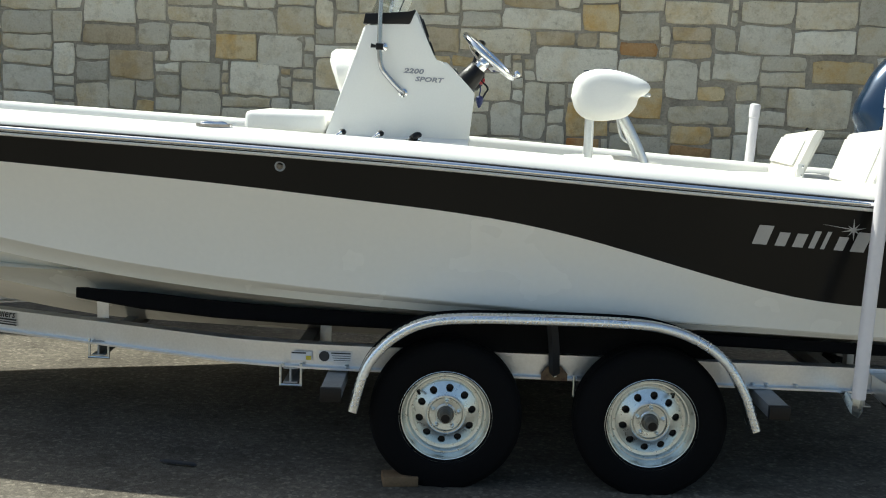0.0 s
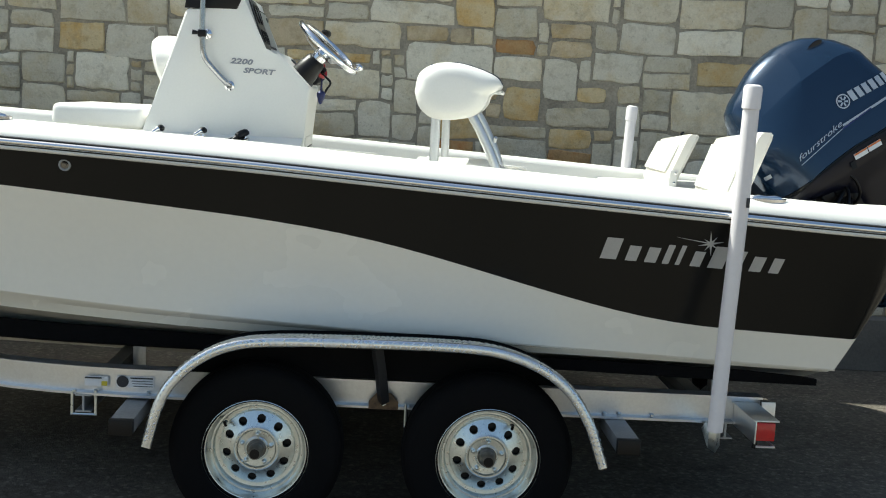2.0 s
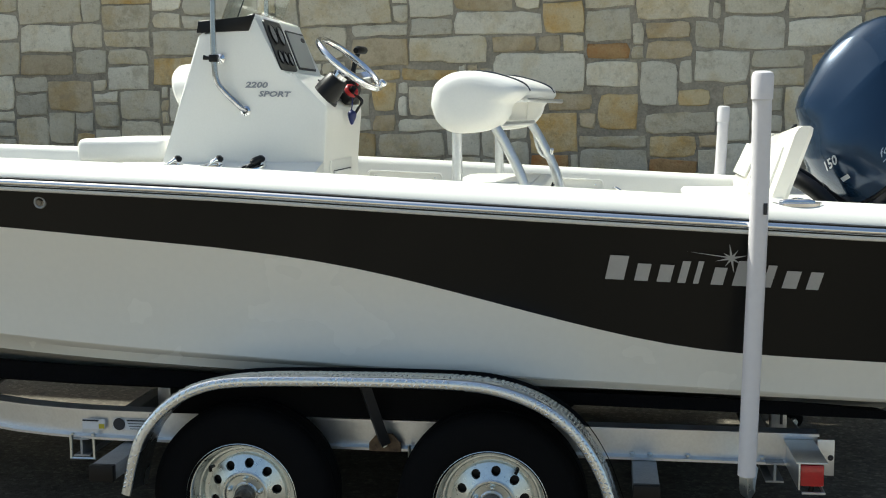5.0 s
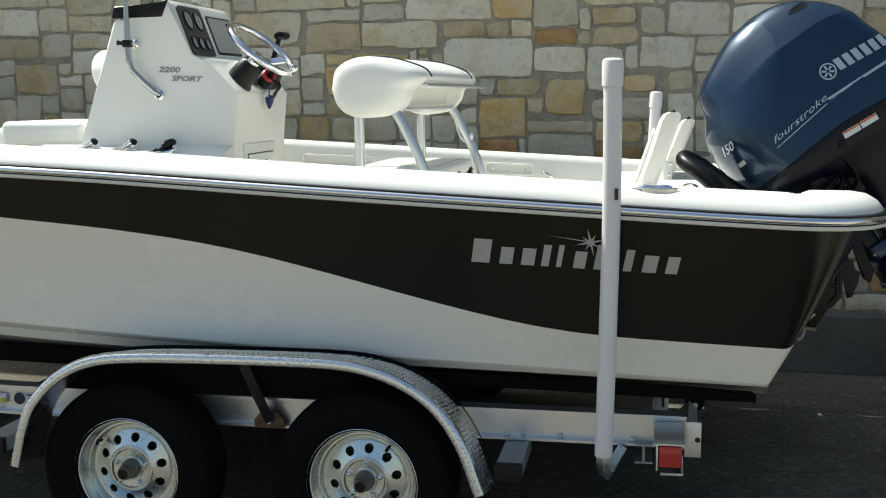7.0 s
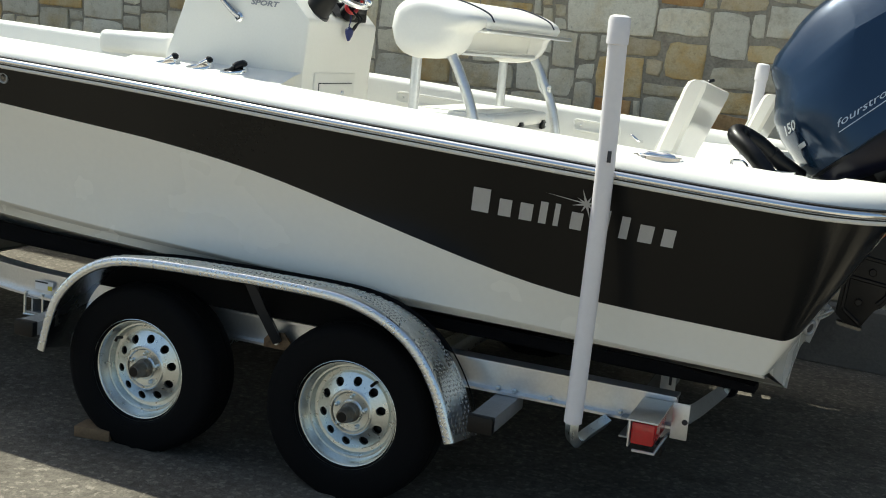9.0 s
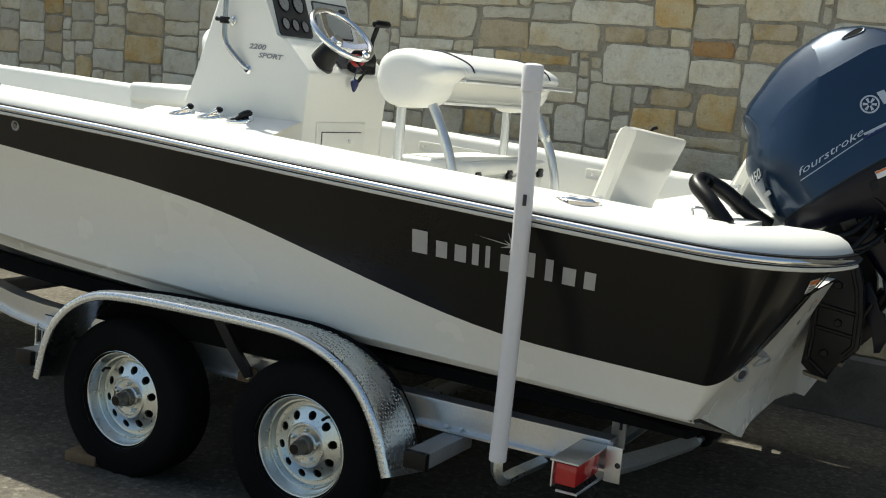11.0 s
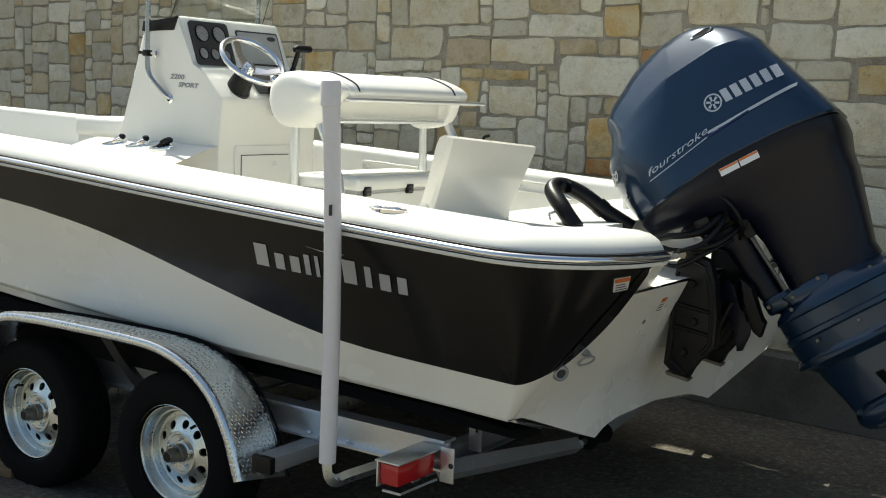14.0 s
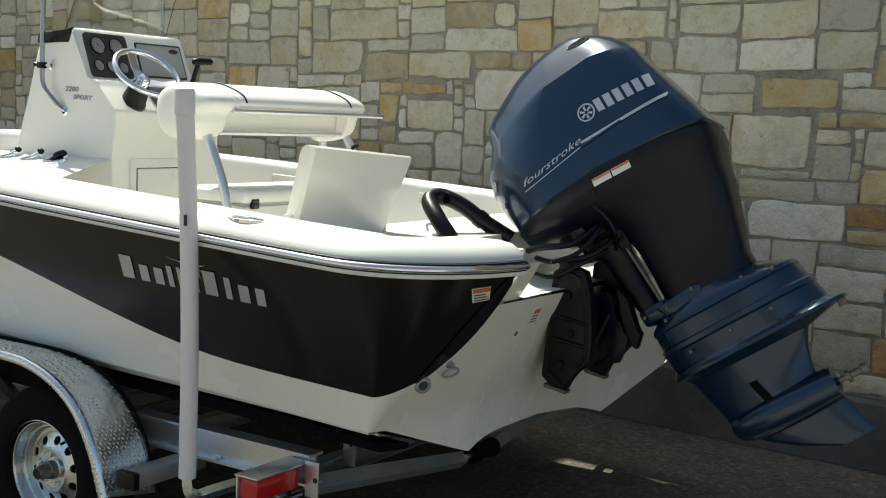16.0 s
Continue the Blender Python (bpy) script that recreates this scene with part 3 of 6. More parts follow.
def hull_label(c0, c1, z0, z1, head, lean=0.0):
    """A small warning label on the stern: a white sheet with a coloured head and bars of print."""
    def sheet(u0, u1, v0, v1, o):
        b = BM()
        quads(b, [[skin_point(c0 + (c1 - c0) * u - lean * v, z0 + (z1 - z0) * v, o) for u in np.linspace(u0, u1, 5)] for v in (v0, v1)])
        return b
    s = part("warning_label", sheet(0, 1, 0, 1, 0.004), WHITE_DECAL, hull, "white warning label with an orange head")
    part("label_head", sheet(0.03, 0.97, 0.68, 0.96, 0.006), head, s)
    for i in range(3):
        part("print_bar", sheet(0.08, 0.9 - 0.1 * i, 0.12 + 0.18 * i, 0.19 + 0.18 * i, 0.006), PRINT, s)


hull_label(SIDE + ARC * 0.865, SIDE + ARC * 0.985, 1.100, 1.152, ORANGE_DECAL, 1.1)
hull_label(SIDE + ARC + 9.8, SIDE + ARC + 12.4, 0.955, 1.015, ORANGE_DECAL)

# ---- deck fittings ----


def deck_cleat(x, y, z, turn):
    m = pose(x, y, z, 0, 0, turn)
    t = thing("deck_cleat", (x, y, z), "polished stainless pop-up cleat in an oval plate on the gunwale", "cleat", "gunwale cleats")
    b = BM()
    loft(b, [[m @ Vector((0.078 * math.cos(a) * s, 0.033 * math.sin(a) * s, h)) for a in np.linspace(0, 2 * math.pi, 33)[:-1]] for s, h in ((1.0, -0.008), (1.0, 0.003), (0.93, 0.005), (0.82, 0.0045), (0.74, 0.002), (0.3, 0.0015))])
    part("plate", b, CHROME, t)
    b = BM()
    b.faces.new([b.verts.new(m @ Vector((0.056 * math.cos(a), 0.023 * math.sin(a), 0.0028))) for a in np.linspace(0, 2 * math.pi, 25)[:-1]])
    part("recess", b, GREASE, t)
    b = BM()
    tube(b, [m @ Vector((u, 0, 0.004 + 0.001 * math.cos(u * 30))) for u in np.linspace(-0.055, 0.055, 12)], [0.006, 0.009, 0.011, 0.011, 0.010, 0.009, 0.009, 0.010, 0.011, 0.011, 0.009, 0.006], 10)
    part("horn", b, CHROME, t)


deck_cleat(1.86, 4.782, sheer_z(1.86) + 0.0850, -1)
deck_cleat(-1.00, 4.935, sheer_z(-1.0) + 0.093, 9)


LEDGE = 0.30                               # slope of the ledge beside the console


def rod_holder(x, y, z, closed):
    t = thing("rod_holder", (x, y, z), "flush chrome rod holder, its black flap shut" if closed else "flush chrome rod holder with a bright open flap", "rod holder", "rod holders beside the console")
    m = Matrix.Translation((x, y, z)) @ Matrix.Rotation(math.atan(LEDGE), 4, "X") @ Matrix.Rotation(radians(40), 4, "Z")
    ovals = lambda a, b, h: [m @ Vector((a * math.cos(u), b * math.sin(u), h)) for u in np.linspace(0, 2 * math.pi, 33)[:-1]]
    b = BM()
    loft(b, [ovals(0.064, 0.040, -0.01), ovals(0.064, 0.040, 0.004), ovals(0.060, 0.036, 0.011), ovals(0.048, 0.025, 0.011), ovals(0.044, 0.022, 0.003)], False)
    part("flange", b, CHROME, t)
    b = BM()
    b.faces.new([b.verts.new(p) for p in ovals(0.041, 0.020, 0.0045)])
    part("mouth", b, GREASE if not closed else BLACK, t)
    b = BM()
    tube(b, bend([m @ Vector(p) for p in ((-0.020, 0, 0.006), (0.005, 0, 0.020), (0.030, 0, 0.030), (0.048, 0, 0.030))], 5), [0.004] * 5 + [0.008] * 5 + [0.011] * 5 + [0.008] if not closed else [0.010] * 5 + [0.017] * 5 + [0.016] * 5 + [0.009], 10)
    fl = part("flap", b, BLACK if closed else CHROME, t)
    b = BM()
    lathe(b, [(0.0, -0.014), (0.013, -0.010), (0.018, 0.0), (0.014, 0.010), (0.0, 0.015)], m @ Vector((0.046, 0, 0.032)), m.to_3x3() @ Vector((0.5, 0, 0.86)), 14)
    part("flap_knob", b, BLACK, fl, "black rubber knob")


for x, y in ((-0.565, 5.715), (-0.38, 5.705), (-0.195, 5.69)):
    rod_holder(x, y, 1.402, x > -0.25)

# ---- the console ----
CY0, CY1 = 5.79, 6.49
console = thing("console", (-0.25, 6.14, 0.80), "white moulded helm console with gauge panel and grab rail", "console")
bm = BM()
prism(bm, [(-0.66, 0.80), (-0.63, 1.40), (-0.605, 1.47), (-0.445, 1.955), (-0.42, 1.972), (-0.228, 1.975), (-0.222, 2.036), (-0.200, 2.045), (-0.186, 2.034), (-0.098, 1.797), (-0.035, 1.797), (0.104, 1.655), (0.108, 1.64), (0.085, 1.40), (0.085, 0.80)], CY0, CY1, 0.012)
body = part("body", bm, DECK, console, sharp=45)
bm = BM()
quads(bm, [[(x, y, z) for x in (-0.80, -0.72, -0.3, 0.085)] for y, z in ((5.00, 1.10), (5.02, 1.190), (5.06, 1.210), (5.40, 1.312), (5.72, 1.408), (5.80, 1.425))])
quads(bm, [[(x, y, z) for y, z in ((5.00, 1.10), (5.02, 1.190), (5.06, 1.210), (5.40, 1.312), (5.72, 1.408), (5.80, 1.425), (5.80, 1.10))] for x in (-0.80, -0.799)])
quads(bm, [[(x, y, z) for y, z in ((5.00, 1.10), (5.02, 1.190), (5.06, 1.210), (5.40, 1.312), (5.72, 1.408), (5.80, 1.425), (5.80, 1.10))] for x in (0.084, 0.085)])
part("side_ledge", bm, DECK, console, "white ledge with rod holders")
bm = BM()
box(bm, (-0.83, 6.14, 1.125), (0.40, 0.58, 0.65), 0.03)
part("front_seat_base", bm, DECK, console)
bm = BM()
box(bm, (-0.825, 6.14, 1.474), (0.41, 0.62, 0.105), 0.04, seg=5)
part("front_cushion", bm, VINYL, console, "white vinyl seat cushion")
bm = BM()
loft(bm, [[(-0.57 + o + 0.19 * (0.5 - 0.5 * math.sin(a)) * 0.30, 6.14 + 0.30 * s * (abs(math.cos(a)) ** 0.7) * (1 if math.cos(a) > 0 else -1), 1.725 + 0.128 * s * math.sin(a)) for a in np.linspace(0, 2 * math.pi, 33)[:-1]]
          for o, s in ((0.06, 0.98), (0.0, 1.0), (-0.035, 0.97), (-0.055, 0.86), (-0.065, 0.6))])
part("front_backrest", bm, VINYL, console, "white padded backrest on the console front")

# gauge panel: a face that leans forward, with its own across (y) and down directions
PO, PV, PN = Vector((-0.186, 0, 2.034)), Vector((0.088, 0, -0.237)).normalized(), Vector((0.237, 0, 0.088)).normalized()


def on_panel(y, v, o=0.0):
    return Vector((0, y, 0)) + PO + PV * v + PN * o


def panel_plate(bm, y0, y1, v0, v1, th, r=0.02):
    out = []
    for cy, cv, a0 in ((y1 - r, v0 + r, -90), (y1 - r, v1 - r, 0), (y0 + r, v1 - r, 90), (y0 + r, v0 + r, 180)):
        for k in range(5):
            a = radians(a0 + 22.5 * k)
            out.append((cy + r * math.cos(a), cv + r * math.sin(a)))
    loft(bm, [[on_panel(y, v, 0.001) for y, v in out], [on_panel(y, v, th) for y, v in out]])


bm = BM()
panel_plate(bm, 5.830, 6.095, 0.014, 0.240, 0.008)
gp = part("gauge_panel", bm, PANEL, console, "charcoal gauge panel with five round dials")


def gauge(y, v, r):
    o = on_panel(y, v, 0.008)
    b = BM()
    lathe(b, [(r * 0.86, 0.002), (r * 0.90, 0.007), (r, 0.006), (r, -0.002)], o, PN, 28)
    part("bezel", b, BLACK, gp)
    b = BM()
    lathe(b, [(0.0, 0.003), (r * 0.87, 0.003)], o, PN, 28)
    part("dial", b, DIAL, gp, "pale grey dial")
    b = BM()
    for k in range(9):
        a = radians(-210 + 30 * k)
        d1, d2 = Vector((0, math.cos(a), 0)), PV * math.sin(a)
        c = o + (d1 + d2) * r * 0.68
        t = (d1 + d2) * r * 0.10
        w = (PN.cross(d1 + d2)) * r * 0.03
        b.faces.new([b.verts.new(c + t * i + w * j + PN * 0.0036) for i, j in ((-1, -1), (1, -1), (1, 1), (-1, 1))])
    a = radians(-150 + 60 * ((y * 7) % 1))
    d = Vector((0, math.cos(a), 0)) + PV * math.sin(a)
    w = PN.cross(d) * r * 0.04
    b.faces.new([b.verts.new(o + d * i * r + w * j + PN * 0.004) for i, j in ((-0.2, -1), (0.62, 0), (-0.2, 1))])
    part("dial_marks", b, PRINT, gp)


for y, v, r in ((5.905, 0.078, 0.046), (6.020, 0.078, 0.046), (5.885, 0.182, 0.031), (5.962, 0.184, 0.031), (6.039, 0.186, 0.031)):
    gauge(y, v, r)
bm = BM()
panel_plate(bm, 6.150, 6.465, 0.040, 0.226, 0.004, 0.012)
fp = part("electronics_panel", bm, PRINT, console, "grey blank electronics panel with a dark gasket")
bm = BM()
panel_plate(bm, 6.160, 6.455, 0.050, 0.216, 0.007, 0.010)
part("panel_cover", bm, PANEL_GREY, fp)
bm = BM()
loft(bm, [[on_panel(6.405 + 0.032 * math.cos(a), 0.076 + 0.012 * math.sin(a), o) for a in np.linspace(0, 2 * math.pi, 25)[:-1]] for o in (0.006, 0.009)])
part("oval_badge", bm, PRINT, fp, "dark oval badge")

# hatch in the rear face
bm = BM()
box(bm, (0.088, 6.11, 1.225), (0.012, 0.42, 0.40), 0.004)
hatch = part("hatch_frame", bm, DECK, console, "white hatch frame with small screws")
bm = BM()
box(bm, (0.0945, 6.11, 1.205), (0.004, 0.345, 0.350), 0.001)
part("hatch_gap", bm, PRINT, hatch)
bm = BM()
box(bm, (0.097, 6.11, 1.205), (0.008, 0.337, 0.342), 0.003)
part("hatch_door", bm, DECK, hatch)
bm = BM()
lathe(bm, [(0.0, 0.006), (0.010, 0.006), (0.012, 0.0)], (0.101, 6.17, 1.335), (1, 0, 0), 16)
part("hatch_latch", bm, CHROME, hatch)

# dark base and clear windshield
bm = BM()
prism(bm, [(-0.450, 1.966), (-0.440, 2.018), (-0.226, 2.028), (-0.200, 2.046), (-0.193, 2.038), (-0.222, 1.972), (-0.42, 1.968)], 5.785, 6.495, 0.005)
part("windshield_base", bm, BLACK, console, "smoky black windshield base")
bm = BM()
rows_f, rows_b = [], []
for k in range(17):
    s = -1 + 2 * k / 16
    y = 6.14 + 0.325 * s
    bow = 0.16 * abs(s) ** 2.2
    rows_f.append([(-0.44 + bow + 0.20 * h, y + (-0.02 * s * h), 2.03 + 0.50 * h) for h in (0, 0.5, 1)])
    rows_b.append([(-0.435 + bow + 0.20 * h, y + (-0.02 * s * h), 2.03 + 0.50 * h) for h in (0, 0.5, 1)])
loft(bm, [f + b[::-1] for f, b in zip(rows_f, rows_b)])
ws = part("windshield", bm, WINDSHIELD, console, "clear acrylic windshield")
ws.visible_shadow = False

# grab rail: up both sides and across behind the windshield
for side in (0, 1):
    fy = (lambda y: y) if side == 0 else (lambda y: CY0 + CY1 - y)
    bm = BM()
    pts = [(-0.247, 5.792, 1.641), (-0.268, 5.776, 1.660), (-0.330, 5.754, 1.727), (-0.352, 5.748, 1.762), (-0.361, 5.746, 1.82), (-0.364, 5.750, 2.0), (-0.356, 5.760, 2.40), (-0.345, 5.79, 2.52), (-0.33, 5.90, 2.57), (-0.325, 6.14, 2.58)]
    tube(bm, bend([(x, fy(y), z) for x, y, z in pts], 6), 0.0125, 12)
    gr = part("grab_rail", bm, RAIL, console, "bent stainless grab rail")
    bm = BM()
    lathe(bm, [(0.0, 0.0), (0.021, 0.0), (0.021, 0.006), (0.010, 0.012), (0.010, 0.045)], (-0.345, fy(5.79), 1.858), (-0.26, -1 if side == 0 else 1, 0), 16)
    part("standoff", bm, CHROME, gr)
    bm = BM()
    box(bm, (-0.363, fy(5.746), 1.858), (0.036, 0.036, 0.032), 0.006)
    tube(bm, [(-0.375, fy(5.74), 1.858), (-0.405, fy(5.735), 1.862)], [0.006, 0.011], 8)
    part("clamp_knob", bm, BLACK, gr)
    bm = BM()
    lathe(bm, [(0.0, 0.0), (0.022, 0.0), (0.022, 0.004), (0.013, 0.010)], (-0.245, fy(5.789), 1.639), (0, -1 if side == 0 else 1, 0), 16)
    part("rail_foot", bm, CHROME, gr)


def lettering(text, size, shear=0.0, bold=0.0):
    """Flat letters from the built-in font, as a mesh in their own plane."""
    cu = bpy.data.curves.new("lettering", "FONT")
    cu.body, cu.size, cu.shear, cu.offset, cu.resolution_u = text, size, shear, bold, 2
    ob = new("lettering", cu)
    me = bpy.data.meshes.new_from_object(ob.evaluated_get(bpy.context.evaluated_depsgraph_get()))
    bpy.data.objects.remove(ob)
    b = BM()
    b.from_mesh(me)
    return b


def stuck_text(name, text, size, origin, across, up, mat, parent, shear=0.2, bold=0.0, stretch=1.0):
    b = lettering(text, size, shear, bold)
    o, a, u = Vector(origin), Vector(across).normalized(), Vector(up).normalized()
    for v in b.verts:
        v.co = o + a * v.co.x * stretch + u * v.co.y
    return part(name, b, mat, parent)


stuck_text("model_lettering", "2200", 0.033, (-0.245, CY0 - 0.003, 1.738), (1, 0, -0.03), (0.0, 0, 1), DARK_DECAL, body, 0.25, 0.0012, 1.45)
stuck_text("model_lettering", "SPORT", 0.031, (-0.188, CY0 - 0.003, 1.700), (1, 0, -0.03), (0.0, 0, 1), DARK_DECAL, body, 0.25, 0.0012, 1.45)

# ---- steering wheel, throttle, key switch ----
WC, WN = Vector((0.175, 5.925, 1.835)), Vector((0.645, -0.10, 0.757)).normalized()
wb = WN.cross(Vector((0, 1, 0))).normalized()
wa = wb.cross(WN)
helm = thing("steering_wheel", (0.04, 5.90, 1.72), "polished stainless three-spoke wheel on a black helm", "steering wheel")
bm = BM()
tube(bm, [WC + 0.160 * (math.cos(a) * wa + math.sin(a) * wb) for a in np.linspace(0, 2 * math.pi, 49)], 0.0145, 12, False)
part("rim", bm, CHROME, helm)
for k in range(3):
    a = radians(90 + 120 * k)
    d = math.cos(a) * wa + math.sin(a) * wb
    bm = BM()
    side_d = WN.cross(d)
    hubp = WC - WN * 0.05
    loft(bm, [[p + side_d * w * i + WN * 0.004 * j for i, j in ((-1, -1), (1, -1), (1, 1), (-1, 1))] for p, w in ((hubp + d * 0.02, 0.026), (hubp + d * 0.09 + WN * 0.012, 0.018), (WC + d * 0.155, 0.020))])
    part("spoke", bm, CHROME, helm)
bm = BM()
lathe(bm, [(0.0, 0.012), (0.024, 0.010), (0.030, 0.0), (0.034, -0.02), (0.030, -0.06)], WC - WN * 0.035, WN, 24)
part("hub", bm, CHROME, helm)
bm = BM()
lathe(bm, [(0.0, 0.0), (0.040, 0.0), (0.046, -0.008), (0.057, -0.075), (0.059, -0.15)], WC - WN * 0.075, WN, 28)
boot = part("helm_boot", bm, BLACK, helm)
bm = BM()
lathe(bm, [(0.0585, -0.098), (0.064, -0.100), (0.066, -0.116), (0.066, -0.15)], WC - WN * 0.075, WN, 28)
part("boot_collar", bm, PANEL, boot, "dark grey collar round the helm boot")
kp = WC + 0.162 * (wb if wb.x > 0 else -wb)
bm = BM()
lathe(bm, [(0.0, 0.045), (0.012, 0.044), (0.019, 0.036), (0.019, 0.026), (0.010, 0.016), (0.008, 0.0)], kp, WN, 16)
part("spinner_knob", bm, CHROME, helm)
throttle = thing("throttle_lever", (0.07, 6.24, 1.68), "black throttle lever on a side-mount box", "throttle lever")
bm = BM()
lathe(bm, [(0.0, -0.055), (0.042, -0.055), (0.048, -0.045), (0.048, 0.045), (0.042, 0.055), (0.0, 0.055)], (0.10, 6.24, 1.735), (0, 1, 0), 24)
box(bm, (0.080, 6.245, 1.705), (0.11, 0.14, 0.085), 0.014)
part("control_box", bm, BLACK, throttle)
bm = BM()
tube(bm, bend([(0.10, 6.275, 1.74), (0.112, 6.29, 1.82), (0.135, 6.30, 1.905)], 5), [0.016] * 5 + [0.012] * 6, 10)
part("arm", bm, BLACK, throttle)
bm = BM()
tube(bm, [(0.13, 6.27, 1.908), (0.135, 6.29, 1.912), (0.148, 6.37, 1.914), (0.149, 6.38, 1.914)], [0.013, 0.019, 0.018, 0.011], 12)
part("grip", bm, BLACK, throttle)
KO, KN = Vector((0.105, 6.165, 1.700)), Vector((0.62, -0.60, 0.50)).normalized()
bm = BM()
lathe(bm, [(0.0, 0.046), (0.030, 0.044), (0.037, 0.036), (0.040, 0.0)], KO, KN, 20)
switch = part("key_switch", bm, BLACK, throttle, "black key switch with a red collar")
bm = BM()
lathe(bm, [(0.015, 0.046), (0.018, 0.058), (0.028, 0.060), (0.033, 0.054), (0.033, 0.046)], KO, KN, 20)
part("collar", bm, RED_KNOB, switch, "red kill-switch collar")
bm = BM()
lathe(bm, [(0.0, 0.078), (0.012, 0.076), (0.014, 0.046)], KO, KN, 12)
part("key", bm, BLACK, switch)
bm = BM()
box(bm, KO + Vector((0.03, 0.055, 0.055)), (0.030, 0.020, 0.018), 0.004)
part("kill_clip", bm, RED_KNOB, switch, "red lanyard clip")
for k in (-1, 1):
    bm = BM()
    tube(bm, bend([KO + KN * 0.055 + Vector((0, 0.012 * k, -0.01)), KO + Vector((0.075, -0.02 + 0.015 * k, -0.02)), KO + Vector((0.06, -0.035 - 0.008 * k, -0.055)), KO + Vector((0.045, -0.04, -0.085))], 5), 0.005, 8)
    part("lanyard", bm, BLACK, switch)
bm = BM()
tube(bm, bend([(0.140, 6.13, 1.70), (0.142, 6.12, 1.665), (0.138, 6.12, 1.640), (0.140, 6.12, 1.615), (0.138, 6.12, 1.575)], 4), [0.003] * 9 + [0.014, 0.019, 0.020, 0.020, 0.018, 0.014, 0.010, 0.004], 10)
part("key_float", bm, BLUE_DECAL, switch, "blue key float on a cord")
bm = BM()
box(bm, (0.045, 6.15, 1.728), (0.13, 0.16, 0.006), 0.002, Matrix.Rotation(radians(45), 3, "Y"))
part("switch_plate", bm, PANEL, throttle)

# ---- leaning post with its rails, and the box beneath ----
post = thing("leaning_post", (0.75, 6.03, 0.80), "white vinyl leaning-post seat on bent aluminium legs", "leaning post")
prof = bend([(0.527, 0, 1.655), (0.545, 0, 1.735), (0.615, 0, 1.780), (0.715, 0, 1.788), (0.815, 0, 1.768), (0.893, 0, 1.738), (0.920, 0, 1.708), (0.904, 0, 1.680), (0.866, 0, 1.656), (0.850, 0, 1.612), (0.805, 0, 1.566), (0.72, 0, 1.545), (0.62, 0, 1.545), (0.555, 0, 1.585), (0.527, 0, 1.655)], 4)[:-1]
prof = [Vector((0.915 - (0.915 - p.x) * 0.95, 0, p.z)) for p in prof]
cx, cz = 0.71, 1.67
def bolster(y_list, section):
    b = BM()
    loft(b, [[(cx + (p.x - cx) * q, y, cz + (p.z - cz) * q) for p in section] for y, q in y_list])
    return b


cush = part("seat_cushion", bolster(((5.560, 0.45), (5.564, 0.68), (5.578, 0.86), (5.60, 0.96), (5.635, 1.0), (5.715, 1.0), (5.728, 0.985), (5.734, 0.95)), prof), VINYL, post, "white vinyl bolster at the end of the seat", sharp=70)
part("seat_cushion", bolster(((6.466, 0.95), (6.472, 0.985), (6.48, 1.0), (6.51, 0.99), (6.540, 0.94), (6.562, 0.80), (6.570, 0.5)), prof), VINYL, post, "white vinyl bolster at the end of the seat", sharp=70)
upper = [p if p.z > 1.682 else Vector((p.x, 0, 1.682 + 0.05 * (p.z - 1.682))) for p in prof]
part("seat_pad", bolster(((5.730, 0.97), (5.733, 1.0), (5.777, 1.0), (5.785, 0.985), (5.793, 1.0), (6.10, 0.996), (6.422, 1.0), (6.43, 0.985), (6.438, 1.0), (6.470, 1.0)), upper), VINYL, post, "white vinyl seat pad with dark piping", sharp=70)
for y in (5.785, 6.43):
    bm = BM()
    tube(bm, [(p.x, y, p.z) for p in bend([(0.60, 0, 1.778), (0.715, 0, 1.792), (0.815, 0, 1.772), (0.895, 0, 1.741), (0.922, 0, 1.709)], 5)], 0.0035, 8)
    part("piping", bm, PIPING, cush)
bm = BM()
prism(bm, [(0.60, 1.680), (0.61, 1.600), (0.64, 1.572), (0.76, 1.566), (0.785, 1.590), (0.795, 1.680)], 5.70, 6.49, 0.012)
part("seat_shell", bm, DECK, post, "white moulded seat shell")
bm = BM()
tube(bm, bend([(0.84, 5.73, 1.672), (0.90, 5.735, 1.672), (0.922, 5.76, 1.672), (0.922, 6.10, 1.672), (0.922, 6.60, 1.672), (0.922, 6.64, 1.672)], 5), 0.0095, 12)
part("rear_rail", bm, ALU, post, "aluminium rail behind the cushion")
bm = BM()
tube(bm, [(0.815, 5.72, 1.578), (0.815, 6.47, 1.578)], 0.011, 12)
part("lower_rail", bm, ALU, post)
for y in (5.67, 6.53):
    bm = BM()
    tube(bm, [(0.645, y, 0.80), (0.642, y, 1.56)], 0.021, 14)
    part("leg", bm, ALU, post, "aluminium leg tube")
    bm = BM()
    tube(bm, bend([(0.985, y, 0.80), (0.955, y, 1.15), (0.915, y, 1.34), (0.84, y, 1.50), (0.79, y, 1.58), (0.77, y, 1.62)], 6), 0.021, 14)
    part("leg", bm, ALU, post, "aluminium leg tube")
bm = BM()
tube(bm, bend([(0.80, 6.56, 1.55), (0.83, 6.56, 1.44), (0.88, 6.54, 1.41), (0.90, 6.50, 1.45)], 5), 0.009, 10)
part("hook", bm, ALU, post)
# the post stands a little askew, its far end further aft
post.rotation_euler.z = radians(-6.2)
post.location.x += 0.062

cooler = thing("cooler_box", (0.815, 6.095, 0.80), "white moulded cooler box with black latches, under the leaning post", "cooler")
bm = BM()
box(bm, (0.815, 6.095, 1.035), (0.38, 0.76, 0.47), 0.02)
